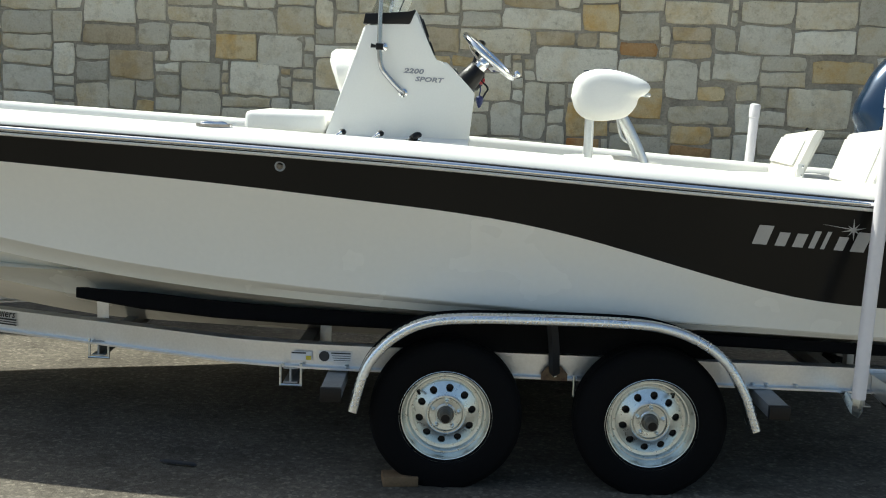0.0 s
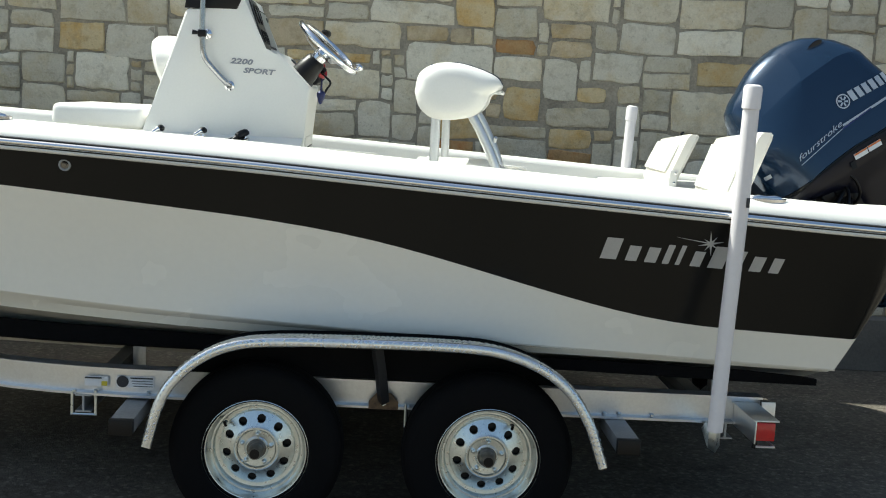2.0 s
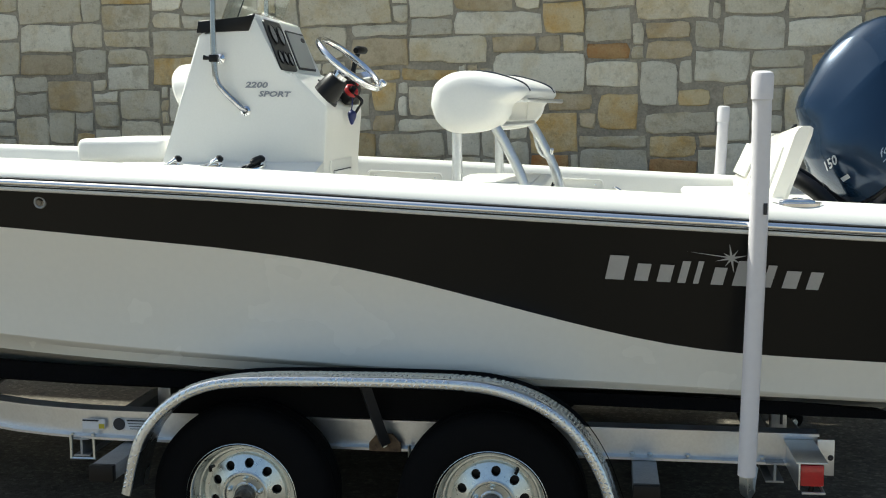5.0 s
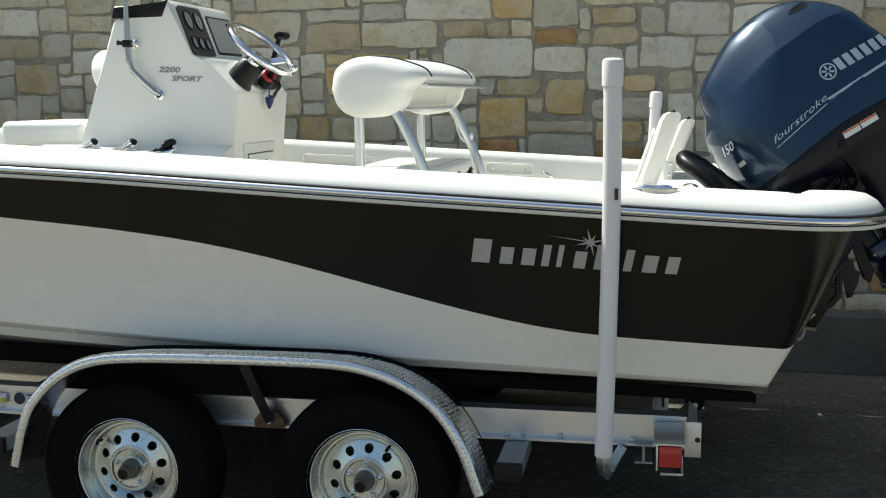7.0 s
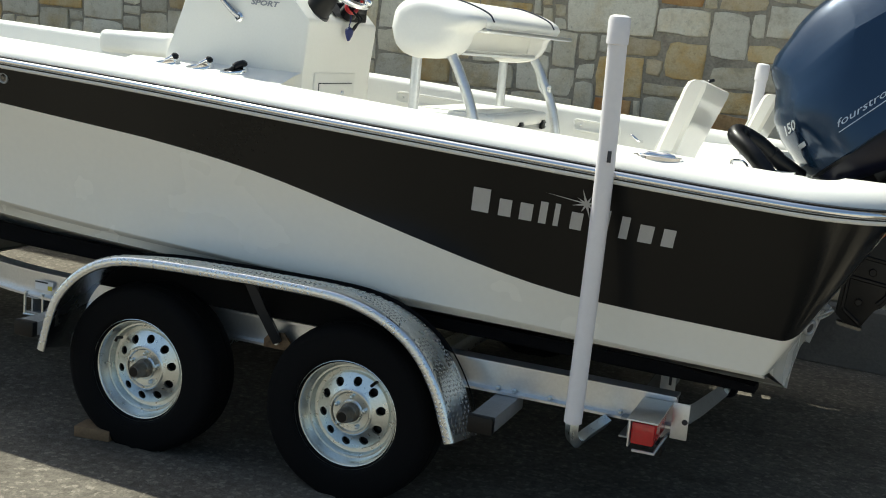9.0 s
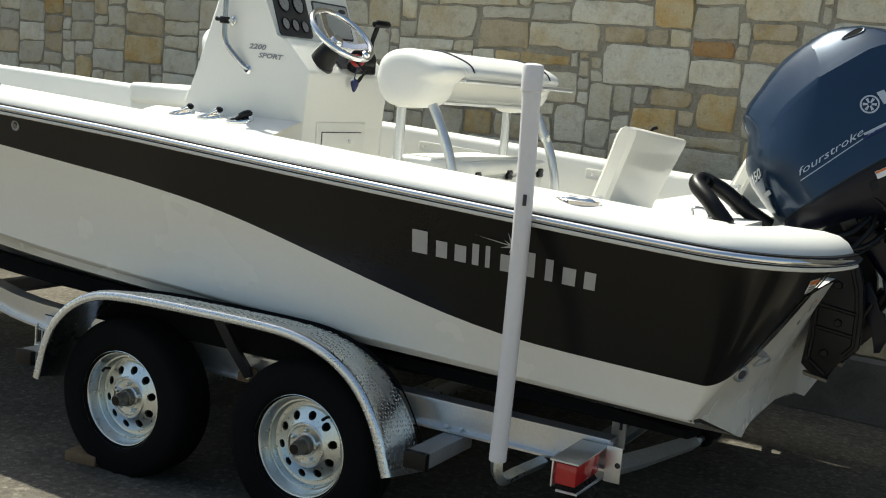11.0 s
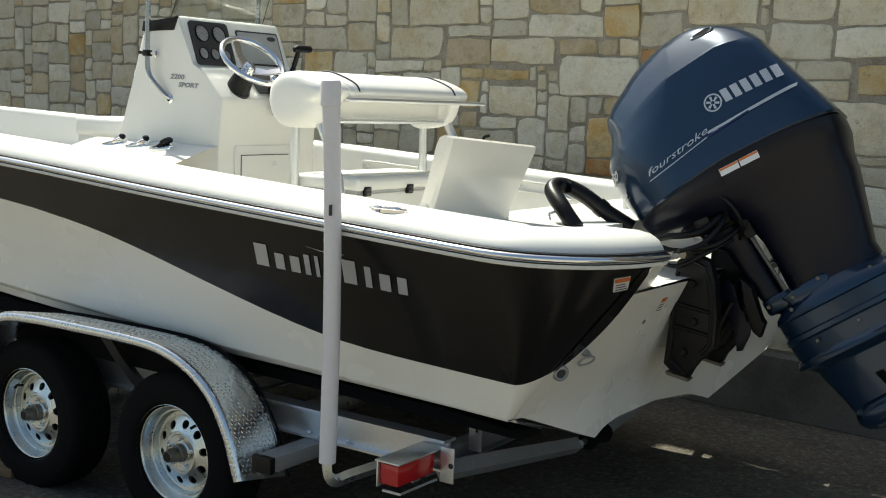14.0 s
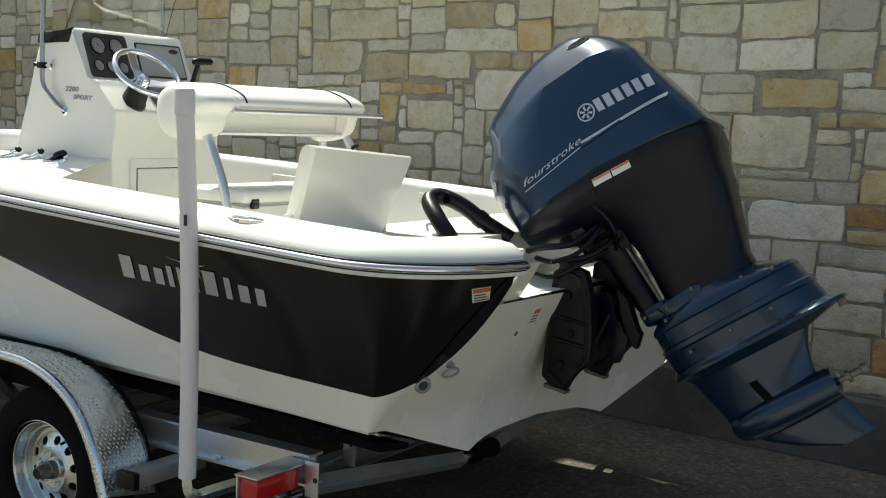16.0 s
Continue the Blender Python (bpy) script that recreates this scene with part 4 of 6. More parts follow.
part("tub", bm, DECK, cooler)
bm = BM()
box(bm, (0.815, 6.095, 1.274), (0.375, 0.755, 0.012), 0.0)
part("lid_gasket", bm, PANEL_GREY, cooler, "grey gasket under the lid")
bm = BM()
box(bm, (0.815, 6.095, 1.307), (0.40, 0.78, 0.056), 0.022, seg=3)
lid = part("lid", bm, DECK, cooler)
bm = BM()
box(bm, (0.815, 6.095, 1.336), (0.30, 0.66, 0.008), 0.003)
part("lid_panel", bm, DECK, lid, "raised panel on the lid")
for y in (5.765, 6.08, 6.42):
    bm = BM()
    box(bm, (1.014, y, 1.278), (0.016, 0.044, 0.042), 0.004)
    lt = part("latch", bm, BLACK, cooler, "small black latch")
    for dz in (-0.010, 0.010):
        bm = BM()
        box(bm, (1.0235, y, 1.278 + dz), (0.006, 0.032, 0.008), 0.001)
        part("latch_rib", bm, PANEL, lt)

# shallow frames moulded into the far inner side, with two screws each, and a small handle
for x0, x1, z in ((0.03, 0.42, 1.302), (1.0, 1.25, 1.258)):
    bm = BM()
    loop = []
    for cx0, cz0, a0 in ((x1 - 0.02, z + 0.010, 0), (x0 + 0.02, z + 0.010, 90), (x0 + 0.02, z - 0.010, 180), (x1 - 0.02, z - 0.010, 270)):
        for k in range(5):
            a = radians(a0 + 22.5 * k)
            x = cx0 + 0.016 * math.cos(a)
            loop.append((x, C + beam(x) - 0.284, cz0 + 0.016 * math.sin(a) - 0.05 * (x - x0)))
    tube(bm, loop + loop[:1], 0.0045, 8)
    fr = part("liner_frame", bm, DECK, boat, "moulded frame on the inner side")
    for x in (x0 + 0.04, x1 - 0.04):
        bm = BM()
        lathe(bm, [(0.0, 0.004), (0.005, 0.003), (0.007, 0.0)], (x, C + beam(x) - 0.283, z - 0.05 * (x - x0)), (0, -1, 0), 10)
        part("screw", bm, CHROME, fr)
bm = BM()
tube(bm, bend([(x, C + beam(x) - y, z) for x, y, z in ((1.30, 0.282, 1.232), (1.312, 0.315, 1.236), (1.350, 0.318, 1.212), (1.362, 0.284, 1.206))], 5), 0.0075, 10)
part("liner_handle", bm, CHROME, boat, "small bent stainless handle on the inner side")

# ---- jump-seat lids, propped open ----


def seat_lid(y0, y1, dx, tall=1.0):
    t = thing("jump_seat", (1.84 + dx, (y0 + y1) / 2, 1.24), "white moulded seat backrest standing open on the aft deck", "boat seat", "jump seats on the aft deck")
    b = BM()
    rings = []
    for q, (xf, xb, z) in enumerate(((1.795, 1.850, 1.240), (1.790, 1.858, 1.290), (1.838, 1.905, 1.430), (1.872, 1.942, 1.540), (1.884, 1.945, 1.562), (1.900, 1.935, 1.570))):
        tp = (z - 1.24) / 0.33
        z = 1.24 + (z - 1.24) * tall
        a0, a1 = y0 + 0.025 * (1 - tp), y1 - 0.035 * (1 - tp)
        r = 0.022 if q < 5 else 0.035
        drop = 0.040 * tp
        rings.append([(xf + dx, a0 + r, z), (xf + dx, a1 - r, z - drop), (xf + 0.012 + dx, a1 - 0.004, z - drop), (xb - 0.014 + dx, a1, z - drop), (xb + dx, a1 - 0.012, z - drop), (xb + dx, a0 + 0.012, z), (xb - 0.014 + dx, a0, z), (xf + 0.012 + dx, a0 + 0.004, z)])
    loft(b, rings)
    part("shell", b, GEL, t, sharp=45)
    b = BM()
    prism(b, [(1.800 + dx, 1.315), (1.790 + dx, 1.320), (1.852 + dx, 1.24 + 0.26 * tall), (1.862 + dx, 1.24 + 0.262 * tall)], y0 + 0.06, y1 - 0.06, 0.004)
    part("cushion", b, VINYL, t)
    for y, yd in ((y0 + 0.018, -1), (y1 - 0.026, 1)):
        b = BM()
        prism(b, [(1.806 + dx, 1.24), (1.812 + dx, 1.330), (1.850 + dx, 1.330), (1.846 + dx, 1.24)], y - 0.006, y + 0.006, 0.002)
        part("hinge_plate", b, DECK, t)
        for x, z in ((1.838 + dx, 1.315), (1.833 + dx, 1.265)):
            b = BM()
            lathe(b, [(0.0, 0.011), (0.006, 0.010), (0.008, 0.006)], (x, y, z), (0, yd, 0), 12)
            part("screw", b, CHROME, t)
    b = BM()
    tube(b, bend([(1.918 + dx, y0 + 0.25, 1.24 + 0.307 * tall), (1.916 + dx, y0 + 0.255, 1.256 + 0.307 * tall), (1.928 + dx, y0 + 0.27, 1.262 + 0.307 * tall)], 4), 0.006, 8)
    part("strap_end", b, BLACK, t)


seat_lid(5.01, 5.60, 0.0)
seat_lid(6.44, 7.02, 0.10, 0.84)
bm = BM()
tube(bm, bend([(1.98, 5.66, 1.248), (1.98, 5.66, 1.275), (2.02, 5.67, 1.275), (2.04, 5.68, 1.248)], 4), 0.006, 8)
part("deck_handle", bm, CHROME, boat, "small bent stainless handle on the aft deck")

# ---- corrugated rigging hose ----
hose = thing("rigging_hose", (2.135, 5.585, 1.24), "black corrugated rigging hose looping over the aft deck", "hose")
bm = BM()
line = bend([(2.135, 5.585, 1.235), (2.06, 5.60, 1.31), (1.985, 5.66, 1.365), (1.985, 5.74, 1.378), (2.05, 5.79, 1.345), (2.12, 5.83, 1.29), (2.22, 5.88, 1.225)], 26)
tube(bm, line, [0.0295 + 0.0026 * (k % 2) for k in range(len(line))], 14)
part("corrugated_tube", bm, BLACK, hose, sharp=80)
bm = BM()
tube(bm, [(2.10, 5.82, 1.306), (2.125, 5.833, 1.286)], 0.035, 14)
part("collar", bm, BLACK, hose)

# ---- the outboard motor, tilted up ----
EA = radians(34.6)
STEER = radians(10.0)                      # the motor is steered a little aside
EO, EUP = Vector((2.5715, C, 1.0886)), Vector((-math.sin(EA), 0, math.cos(EA)))
EAX = Matrix.Rotation(STEER, 3, EUP) @ Vector((math.cos(EA), 0, math.sin(EA)))
EYY = Matrix.Rotation(STEER, 3, EUP) @ Vector((0, 1, 0))


def eng(a, y, v):
    """A place on the motor: a metres aft along it, y across, v up its leg."""
    return EO + EAX * a + EYY * y + EUP * v


def oval(a0, a1, w, v, power=2.7, k=40, front=1.0, rise=lambda a, v: 0.0):
    """A rounded plan of the motor at height v, from a0 to a1 and w to each side."""
    out = []
    for i in range(k):
        t = 2 * math.pi * i / k
        c, s = math.cos(t), math.sin(t)
        p = 2.0 / power
        a = (a0 + a1) / 2 + (a1 - a0) / 2 * abs(c) ** p * (1 if c > 0 else -1)
        out.append(eng(a, w * abs(s) ** p * (1 if s > 0 else -1) * (front if c < -0.5 else 1), v + rise(a, v)))
    return out


motor = thing("outboard_motor", (2.47, C, 1.06), "dark metallic blue four-stroke outboard motor, tilted up on the transom", "outboard motor")
# cowling: height, nose, stern, half width and where its flat side begins
COWL = ((0.290, -0.181, 0.633, 0.250, -0.035), (0.298, -0.194, 0.643, 0.256, -0.035), (0.380, -0.217, 0.621, 0.251, -0.022), (0.480, -0.229, 0.589, 0.240, 0.010), (0.570, -0.217, 0.567, 0.228, 0.055), (0.644, -0.191, 0.552, 0.215, 0.110), (0.700, -0.165, 0.542, 0.204, 0.150), (0.728, -0.155, 0.538, 0.197, 0.175),
        (0.737, -0.153, 0.533, 0.190, 0.180), (0.764, -0.150, 0.518, 0.170, 0.200), (0.802, -0.138, 0.480, 0.138, 0.210), (0.838, -0.098, 0.415, 0.108, 0.215), (0.866, -0.035, 0.350, 0.080, 0.210), (0.884, 0.030, 0.285, 0.049, 0.165), (0.892, 0.085, 0.225, 0.022, 0.145))


def seam_rise(a, v):
    """The cowling's lower seam arches up between its ends, its shoulder line falls away fore and aft."""
    arch = 0.046 * max(0.0, math.sin(math.pi * (a + 0.2) / 0.86)) * max(0.0, min(1.0, (0.50 - v) / 0.20, (v - 0.10) / 0.13))
    k = min(1.0, max(0.0, (v - 0.5) / 0.23))
    return arch - min(0.06, (1.36 if a > 0.33 else 0.45) * (a - 0.33) ** 2) * k * k * (3 - 2 * k)


def cowl_front(a0, ac, w, s):
    """A place on the rounded nose: s runs from its middle (0) to the crease where the flat side begins (1)."""
    ea, ey = ac - (ac - a0) * math.cos(s * math.pi / 2) ** 0.85, w * math.sin(s * math.pi / 2) ** 0.85
    k = 0.62 * s
    return ea + k * (a0 + (ac - a0) * s ** 1.5 - ea) * 0.6, ey + k * (w * s - ey) * 0.5


def cowl_half(a, v0, a0, a1, w, ac):
    """Half width of the cowling aft of its crease: flat, then rounding in to the stern."""
    mid = max(ac, (a0 + a1) / 2)
    q = interp(v0, (0.3, 0.69, 0.80), (7.0, 7.0, 5.0))
    c = min(1.0, max(0.0, (a - mid) / (a1 - mid)))
    return w * (1 - c ** q) ** (1 / q)


def cowl_ring(v, a0, a1, w, ac):
    half = [cowl_front(a0, ac, w, i / 9) for i in range(10)]
    mid = max(ac, (a0 + a1) / 2)
    half += [(ac + (mid - ac) * i / 3, w) for i in (1, 2, 3)]
    q = interp(v, (0.3, 0.69, 0.80), (7.0, 7.0, 5.0))
    away = list(half)
    for t in np.linspace(0, math.pi / 2, 12)[1:]:
        for line, e in ((half, q), (away, 0.7 * q)):
            line.append((mid + (a1 - mid) * math.sin(t) ** (2 / e), w * max(0.0, math.cos(t)) ** (2 / e)))
    return [eng(a, -y, v + seam_rise(a, v)) for a, y in half] + [eng(a, y, v + seam_rise(a, v)) for a, y in away[-2:0:-1]]


bm = BM()
loft(bm, [cowl_ring(*r) for r in COWL])
cowl = part("cowling", bm, NAVY, motor, "glossy metallic navy top cowling", sharp=22)
bm = BM()
loft(bm, [oval(*r, rise=seam_rise) for r in ((-0.172, 0.622, 0.252, 0.296, 5.5), (-0.172, 0.622, 0.252, 0.282, 5.5))])
part("cowl_seam", bm, BLACK, motor)
bm = BM()
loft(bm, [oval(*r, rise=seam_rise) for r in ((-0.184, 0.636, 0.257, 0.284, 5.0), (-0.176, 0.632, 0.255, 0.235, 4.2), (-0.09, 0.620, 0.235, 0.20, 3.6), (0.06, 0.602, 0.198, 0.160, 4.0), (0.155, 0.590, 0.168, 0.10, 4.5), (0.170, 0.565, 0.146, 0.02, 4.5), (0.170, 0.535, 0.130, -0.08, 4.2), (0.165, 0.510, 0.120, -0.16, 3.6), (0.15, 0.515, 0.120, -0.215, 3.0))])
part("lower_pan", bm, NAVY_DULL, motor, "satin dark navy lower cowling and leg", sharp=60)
# flare, ribs and cavitation plate of the lower unit
bm = BM()
loft(bm, [oval(*r) for r in ((0.13, 0.52, 0.122, -0.205, 2.5), (0.10, 0.575, 0.140, -0.232, 2.8), (0.065, 0.632, 0.158, -0.258, 3.0), (0.058, 0.640, 0.160, -0.275, 3.0), (0.062, 0.636, 0.152, -0.282, 3.0), (0.062, 0.650, 0.150, -0.335, 3.0), (0.055, 0.660, 0.158, -0.342, 3.0),
                             (0.055, 0.664, 0.158, -0.358, 3.0), (0.062, 0.660, 0.148, -0.366, 3.0), (0.066, 0.672, 0.142, -0.425, 3.0), (0.055, 0.690, 0.150, -0.436, 3.0), (0.048, 0.728, 0.160, -0.446, 2.6), (0.048, 0.728, 0.160, -0.458, 2.6), (0.075, 0.68, 0.11, -0.464, 2.6), (0.10, 0.56, 0.07, -0.49, 2.2),
                             (0.115, 0.525, 0.055, -0.55, 2.0), (0.135, 0.505, 0.050, -0.62, 2.0), (0.15, 0.50, 0.045, -0.70, 2.0))])
lower = part("lower_unit", bm, NAVY, motor, "metallic navy lower unit with ribs", sharp=40)
bm = BM()
line = [(0.140, 0.006), (0.146, 0.026), (0.165, 0.046), (0.21, 0.062), (0.29, 0.071), (0.40, 0.071), (0.50, 0.066), (0.548, 0.062), (0.552, 0.034), (0.558, 0.026)]
loft(bm, [ring(eng(a, 0, -0.705), EAX, r, 24, (0, 1, 0)) for a, r in line])
part("gearcase", bm, NAVY, lower)
bm = BM()
sk = [(0.19, 0.545, -0.742, -0.750), (0.24, 0.556, -0.790, -0.795), (0.33, 0.570, -0.850, -0.848), (0.455, 0.588, -0.908, -0.902)]
fin = lambda a0, a1, v0, v1, w: [eng(a0 + (a1 - a0) * (0.5 - 0.5 * math.cos(t)), w * math.sin(t), v0 + (v1 - v0) * (0.5 - 0.5 * math.cos(t))) for t in np.linspace(0, 2 * math.pi, 17)[:-1]]
loft(bm, [fin(*r, w) for r, w in zip(sk, (0.018, 0.013, 0.010, 0.007))])
part("skeg", bm, NAVY, lower)
bm = BM()
loft(bm, [ring(eng(a, 0, -0.705), EAX, r, 16, (0, 1, 0)) for a, r in ((0.535, 0.011), (0.585, 0.011), (0.586, 0.024), (0.600, 0.024), (0.601, 0.014), (0.640, 0.014), (0.642, 0.020), (0.665, 0.020))])
part("propeller_shaft", bm, GREASE, lower, "bare steel propeller shaft without a propeller")
for a, v in ((0.15, -0.245), (0.30, -0.243), (0.46, -0.238), (0.57, -0.262), (0.18, -0.385), (0.34, -0.383), (0.50, -0.382)):
    for s in (-1, 1):
        w = 0.162 if v < -0.25 else 0.145
        bm = BM()
        lathe(bm, [(0.0, 0.008), (0.006, 0.008), (0.008, 0.0)], eng(a, s * (w - 0.014), v), EYY * s, 10)
        part("bolt", bm, GREASE, lower)
for s in (-1, 1):
    bm = BM()
    bm.faces.new([bm.verts.new(eng(a, s * 0.056, v)) for a, v in ((0.285, -0.575), (0.315, -0.575), (0.335, -0.655), (0.305, -0.655))])
    part("water_intake", bm, RUBBER, lower)
bm = BM()
box(bm, (0, 0, 0), (0.032, 0.012, 0.030), 0.004)
bmesh.ops.transform(bm, matrix=Matrix.Translation(eng(0.70, 0, -0.468)) @ Matrix.Rotation(-EA, 4, "Y"), verts=bm.verts)
part("trim_anode", bm, GREASE, lower)
# air scoops: an almond slot under a raised lip on each flank of the crown
def crown(s, u, w, h):
    """A place by the air scoop of one flank: u aft, w up the flank, h out of it."""
    n = (EAX * 0.09 + EYY * 0.75 * s + EUP * 0.66).normalized()
    t = (EAX - n * EAX.dot(n)).normalized()
    return eng(0.360, 0.124 * s, 0.812) + t * u + (n.cross(t) * s) * w + n * h


def almond(t, q):
    """Outline of the slot: pointed in front, full behind."""
    return 0.040 * q * math.cos(t), 0.0135 * q * math.sin(t) * (1.0 + 0.35 * math.cos(t))


for s in (-1, 1):
    bm = BM()
    loft(bm, [[crown(s, *almond(t, q), h) for t in np.linspace(0, 2 * math.pi, 33)[:-1]] for q, h in ((1.25, -0.012), (1.14, 0.002), (1.06, 0.0052), (0.98, 0.005), (0.92, 0.001))], False)
    scoop = part("air_scoop", bm, NAVY, cowl, "raised lip of an air intake on the crown")
    # no recess is cut: a flat black almond paints the slot's inner shade
    bm = BM()
    bm.faces.new([bm.verts.new(crown(s, *almond(t, 0.97), 0.0035)) for t in np.linspace(0, 2 * math.pi, 33)[:-1]])
    part("air_slot", bm, RUBBER, scoop, "flat black face painting the shade inside an air intake")


def cowl_at(v):
    """Nose, stern, half width and crease of the cowling at height v."""
    return [interp(v, [r[0] for r in COWL], [r[k] for r in COWL]) for k in (1, 2, 3, 4)]


def cowl_side(a, v, out=0.003):
    """A place on the near flat of the cowling."""
    v0 = v - seam_rise(a, v)
    n0, n1, w, ac = cowl_at(v0)
    return eng(a, -cowl_half(a, v0, n0, n1, w, ac) - out, v)


def cowl_patch(pts, mat, name, label="", out=0.003, n=16):
    """A thin decal on the cowling: an outline of four (a, v) corners, laid on in strips."""
    b = BM()
    (a0, v0), (a1, v1), (a2, v2), (a3, v3) = pts
    quads(b, [[cowl_side(a0 + (a1 - a0) * i / n, v0 + (v1 - v0) * i / n, out) for i in range(n + 1)], [cowl_side(a3 + (a2 - a3) * i / n, v3 + (v2 - v3) * i / n, out) for i in range(n + 1)]])
    return part(name, b, mat, cowl, label)


for k in range(6):
    a0 = 0.328 + 0.0385 * k
    v0 = 0.516 - 0.088 * (a0 - 0.328)
    cowl_patch(((a0, v0), (a0 + 0.027, v0 - 0.003), (a0 + 0.024, v0 + 0.048), (a0 - 0.003, v0 + 0.051)), GREY_DECAL, "letter_block", "silver lettering block", n=6)
bm = BM()
for r0, r1 in ((0.034, 0.028),):
    quads(bm, [[cowl_side(0.286 + r * math.cos(t), 0.540 + r * math.sin(t)) for t in np.linspace(0, 2 * math.pi, 33)] for r in (r0, r1)])
for k in range(6):
    t = k * math.pi / 3 + 0.5
    d, e = (math.cos(t), math.sin(t)), (-math.sin(t), math.cos(t))
    bm.faces.new([bm.verts.new(cowl_side(0.286 + d[0] * i + e[0] * j, 0.540 + d[1] * i + e[1] * j)) for i, j in ((0.006, -0.003), (0.024, -0.005), (0.024, 0.005), (0.006, 0.003))])
part("round_emblem", bm, GREY_DECAL, cowl, "silver round emblem")
cowl_patch(((-0.050, 0.4022), (0.257, 0.4425), (0.257, 0.4466), (-0.051, 0.4053)), GREY_DECAL, "pinstripe", "silver pinstripe")
cowl_patch(((0.219, 0.4459), (0.566, 0.4370), (0.574, 0.4490), (0.219, 0.4552)), GREY_DECAL, "pinstripe", "silver swoosh", 0.006)
cowl_patch(((0.209, 0.4340), (0.383, 0.4421), (0.383, 0.4478), (0.209, 0.4413)), BLUE_DECAL, "pinstripe", "bright blue pinstripe", 0.006)
b = lettering("fourstroke", 0.060, 0.4, 0.0)
for v in b.verts:
    x, y = v.co.x, v.co.y
    v.co = cowl_side(-0.051 + x * 1.04 - y * 0.01, 0.421 + y * 0.60 + x * 0.12, 0.0035)
part("series_lettering", b, GREY_DECAL, cowl)
b = lettering("150", 0.060, 0.15, 0.0015)
for v in b.verts:
    x, y = v.co.x, v.co.y
    vv = 0.478 + y * 0.85 + x * 0.12
    n0, n1, w, ac = cowl_at(vv)
    fa, fy = cowl_front(n0, ac, w, 0.26 + x * 2.4)
    v.co = eng(fa - 0.004, -fy - 0.003, vv)
part("power_lettering", b, GREY_DECAL, cowl)
bm = BM()
for s0, s1, v0, v1 in ((0.38, 0.50, 0.414, 0.432),):
    rows = []
    for vv in (v0, v1):
        n0, n1, w, ac = cowl_at(vv)
        rows.append([(lambda q: eng(q[0] - 0.004, -q[1] - 0.003, vv + 0.03 * (sx - 0.5)))(cowl_front(n0, ac, w, sx)) for sx in np.linspace(s0, s1, 5)])
    quads(bm, rows)
part("label", bm, GREY_DECAL, cowl, "small silver label on the nose")
# labels below the seam
for a0 in (0.190, 0.268):
    h = 0.0 if a0 < 0.2 else -0.004
    bm = BM()
    bm.faces.new([bm.verts.new(eng(a, -0.2615, v + h)) for a, v in ((a0 - 0.003, 0.284), (a0 + 0.070, 0.280), (a0 + 0.073, 0.308), (a0, 0.312))])
    lb = part("warning_label", bm, WHITE_DECAL, motor, "white warning label with an orange head")
    bm = BM()
    bm.faces.new([bm.verts.new(eng(a, -0.2625, v + h)) for a, v in ((a0 + 0.001, 0.303), (a0 + 0.071, 0.299), (a0 + 0.072, 0.307), (a0 + 0.001, 0.311))])
    part("label_head", bm, ORANGE_DECAL, lb)
bm = BM()
bm.faces.new([bm.verts.new(eng(a, -0.260, v)) for a, v in ((0.150, 0.255), (0.178, 0.252), (0.184, 0.284), (0.158, 0.288))])
part("cowl_latch", bm, BLACK, motor)

# clamp bracket on the transom, with its two plates, and the swivel between
for y in (5.83, 6.17):
    bm = BM()
    prism(bm, [(2.445, 1.13), (2.50, 1.165), (2.575, 1.14), (2.600, 1.05), (2.612, 0.95), (2.612, 0.82), (2.575, 0.775), (2.545, 0.765), (2.515, 0.692), (2.455, 0.70), (2.415, 0.735), (2.425, 0.83)], y - 0.024, y + 0.024, 0.008)
    cb = part("clamp_bracket", bm, BLACK, motor, "black cast clamp bracket", sharp=30)
    s = -1 if y < C else 1
    for line in (((2.462, 1.11), (2.505, 1.135), (2.556, 1.115), (2.580, 1.04), (2.592, 0.95), (2.592, 0.83), (2.56, 0.79)), ((2.452, 1.09), (2.446, 0.84), (2.440, 0.75)), ((2.452, 0.97), (2.590, 0.95)), ((2.448, 0.885), (2.590, 0.865)), ((2.440, 0.76), (2.505, 0.71))):
        bm = BM()
        tube(bm, [(x, y + s * 0.024, z) for x, z in line], 0.0085, 6)
        part("bracket_rib", bm, BLACK, cb)
    for x, z in ((2.515, 1.05), (2.53, 0.91), (2.495, 0.79)):
        bm = BM()
        lathe(bm, [(0.0, 0.012), (0.013, 0.012), (0.016, 0.008), (0.016, 0.0)], (x, y - 0.024 if y < C else y + 0.024, z), (0, -1 if y < C else 1, 0), 6)
        part("bracket_bolt", bm, BLACK, cb)
    bm = BM()
    prism(bm, [(2.425, 0.705), (2.52, 0.690), (2.515, 0.678), (2.43, 0.692)], y - 0.02, y + 0.02)
    part("anode", bm, GREASE, cb)
bm = BM()
loft(bm, [oval(a0, a1, w, v, p, 24) for a0, a1, w, v, p in ((0.095, 0.125, 0.030, -0.245, 3), (0.070, 0.138, 0.055, -0.225, 4), (0.050, 0.140, 0.060, -0.15, 4), (0.040, 0.138, 0.062, -0.05, 4), (0.030, 0.140, 0.066, 0.06, 4), (-0.020, 0.140, 0.085, 0.10, 4), (-0.030, 0.120, 0.100, 0.16, 4), (-0.010, 0.100, 0.090, 0.18, 3))])
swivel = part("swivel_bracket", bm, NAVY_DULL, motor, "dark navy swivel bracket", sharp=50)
bm = BM()
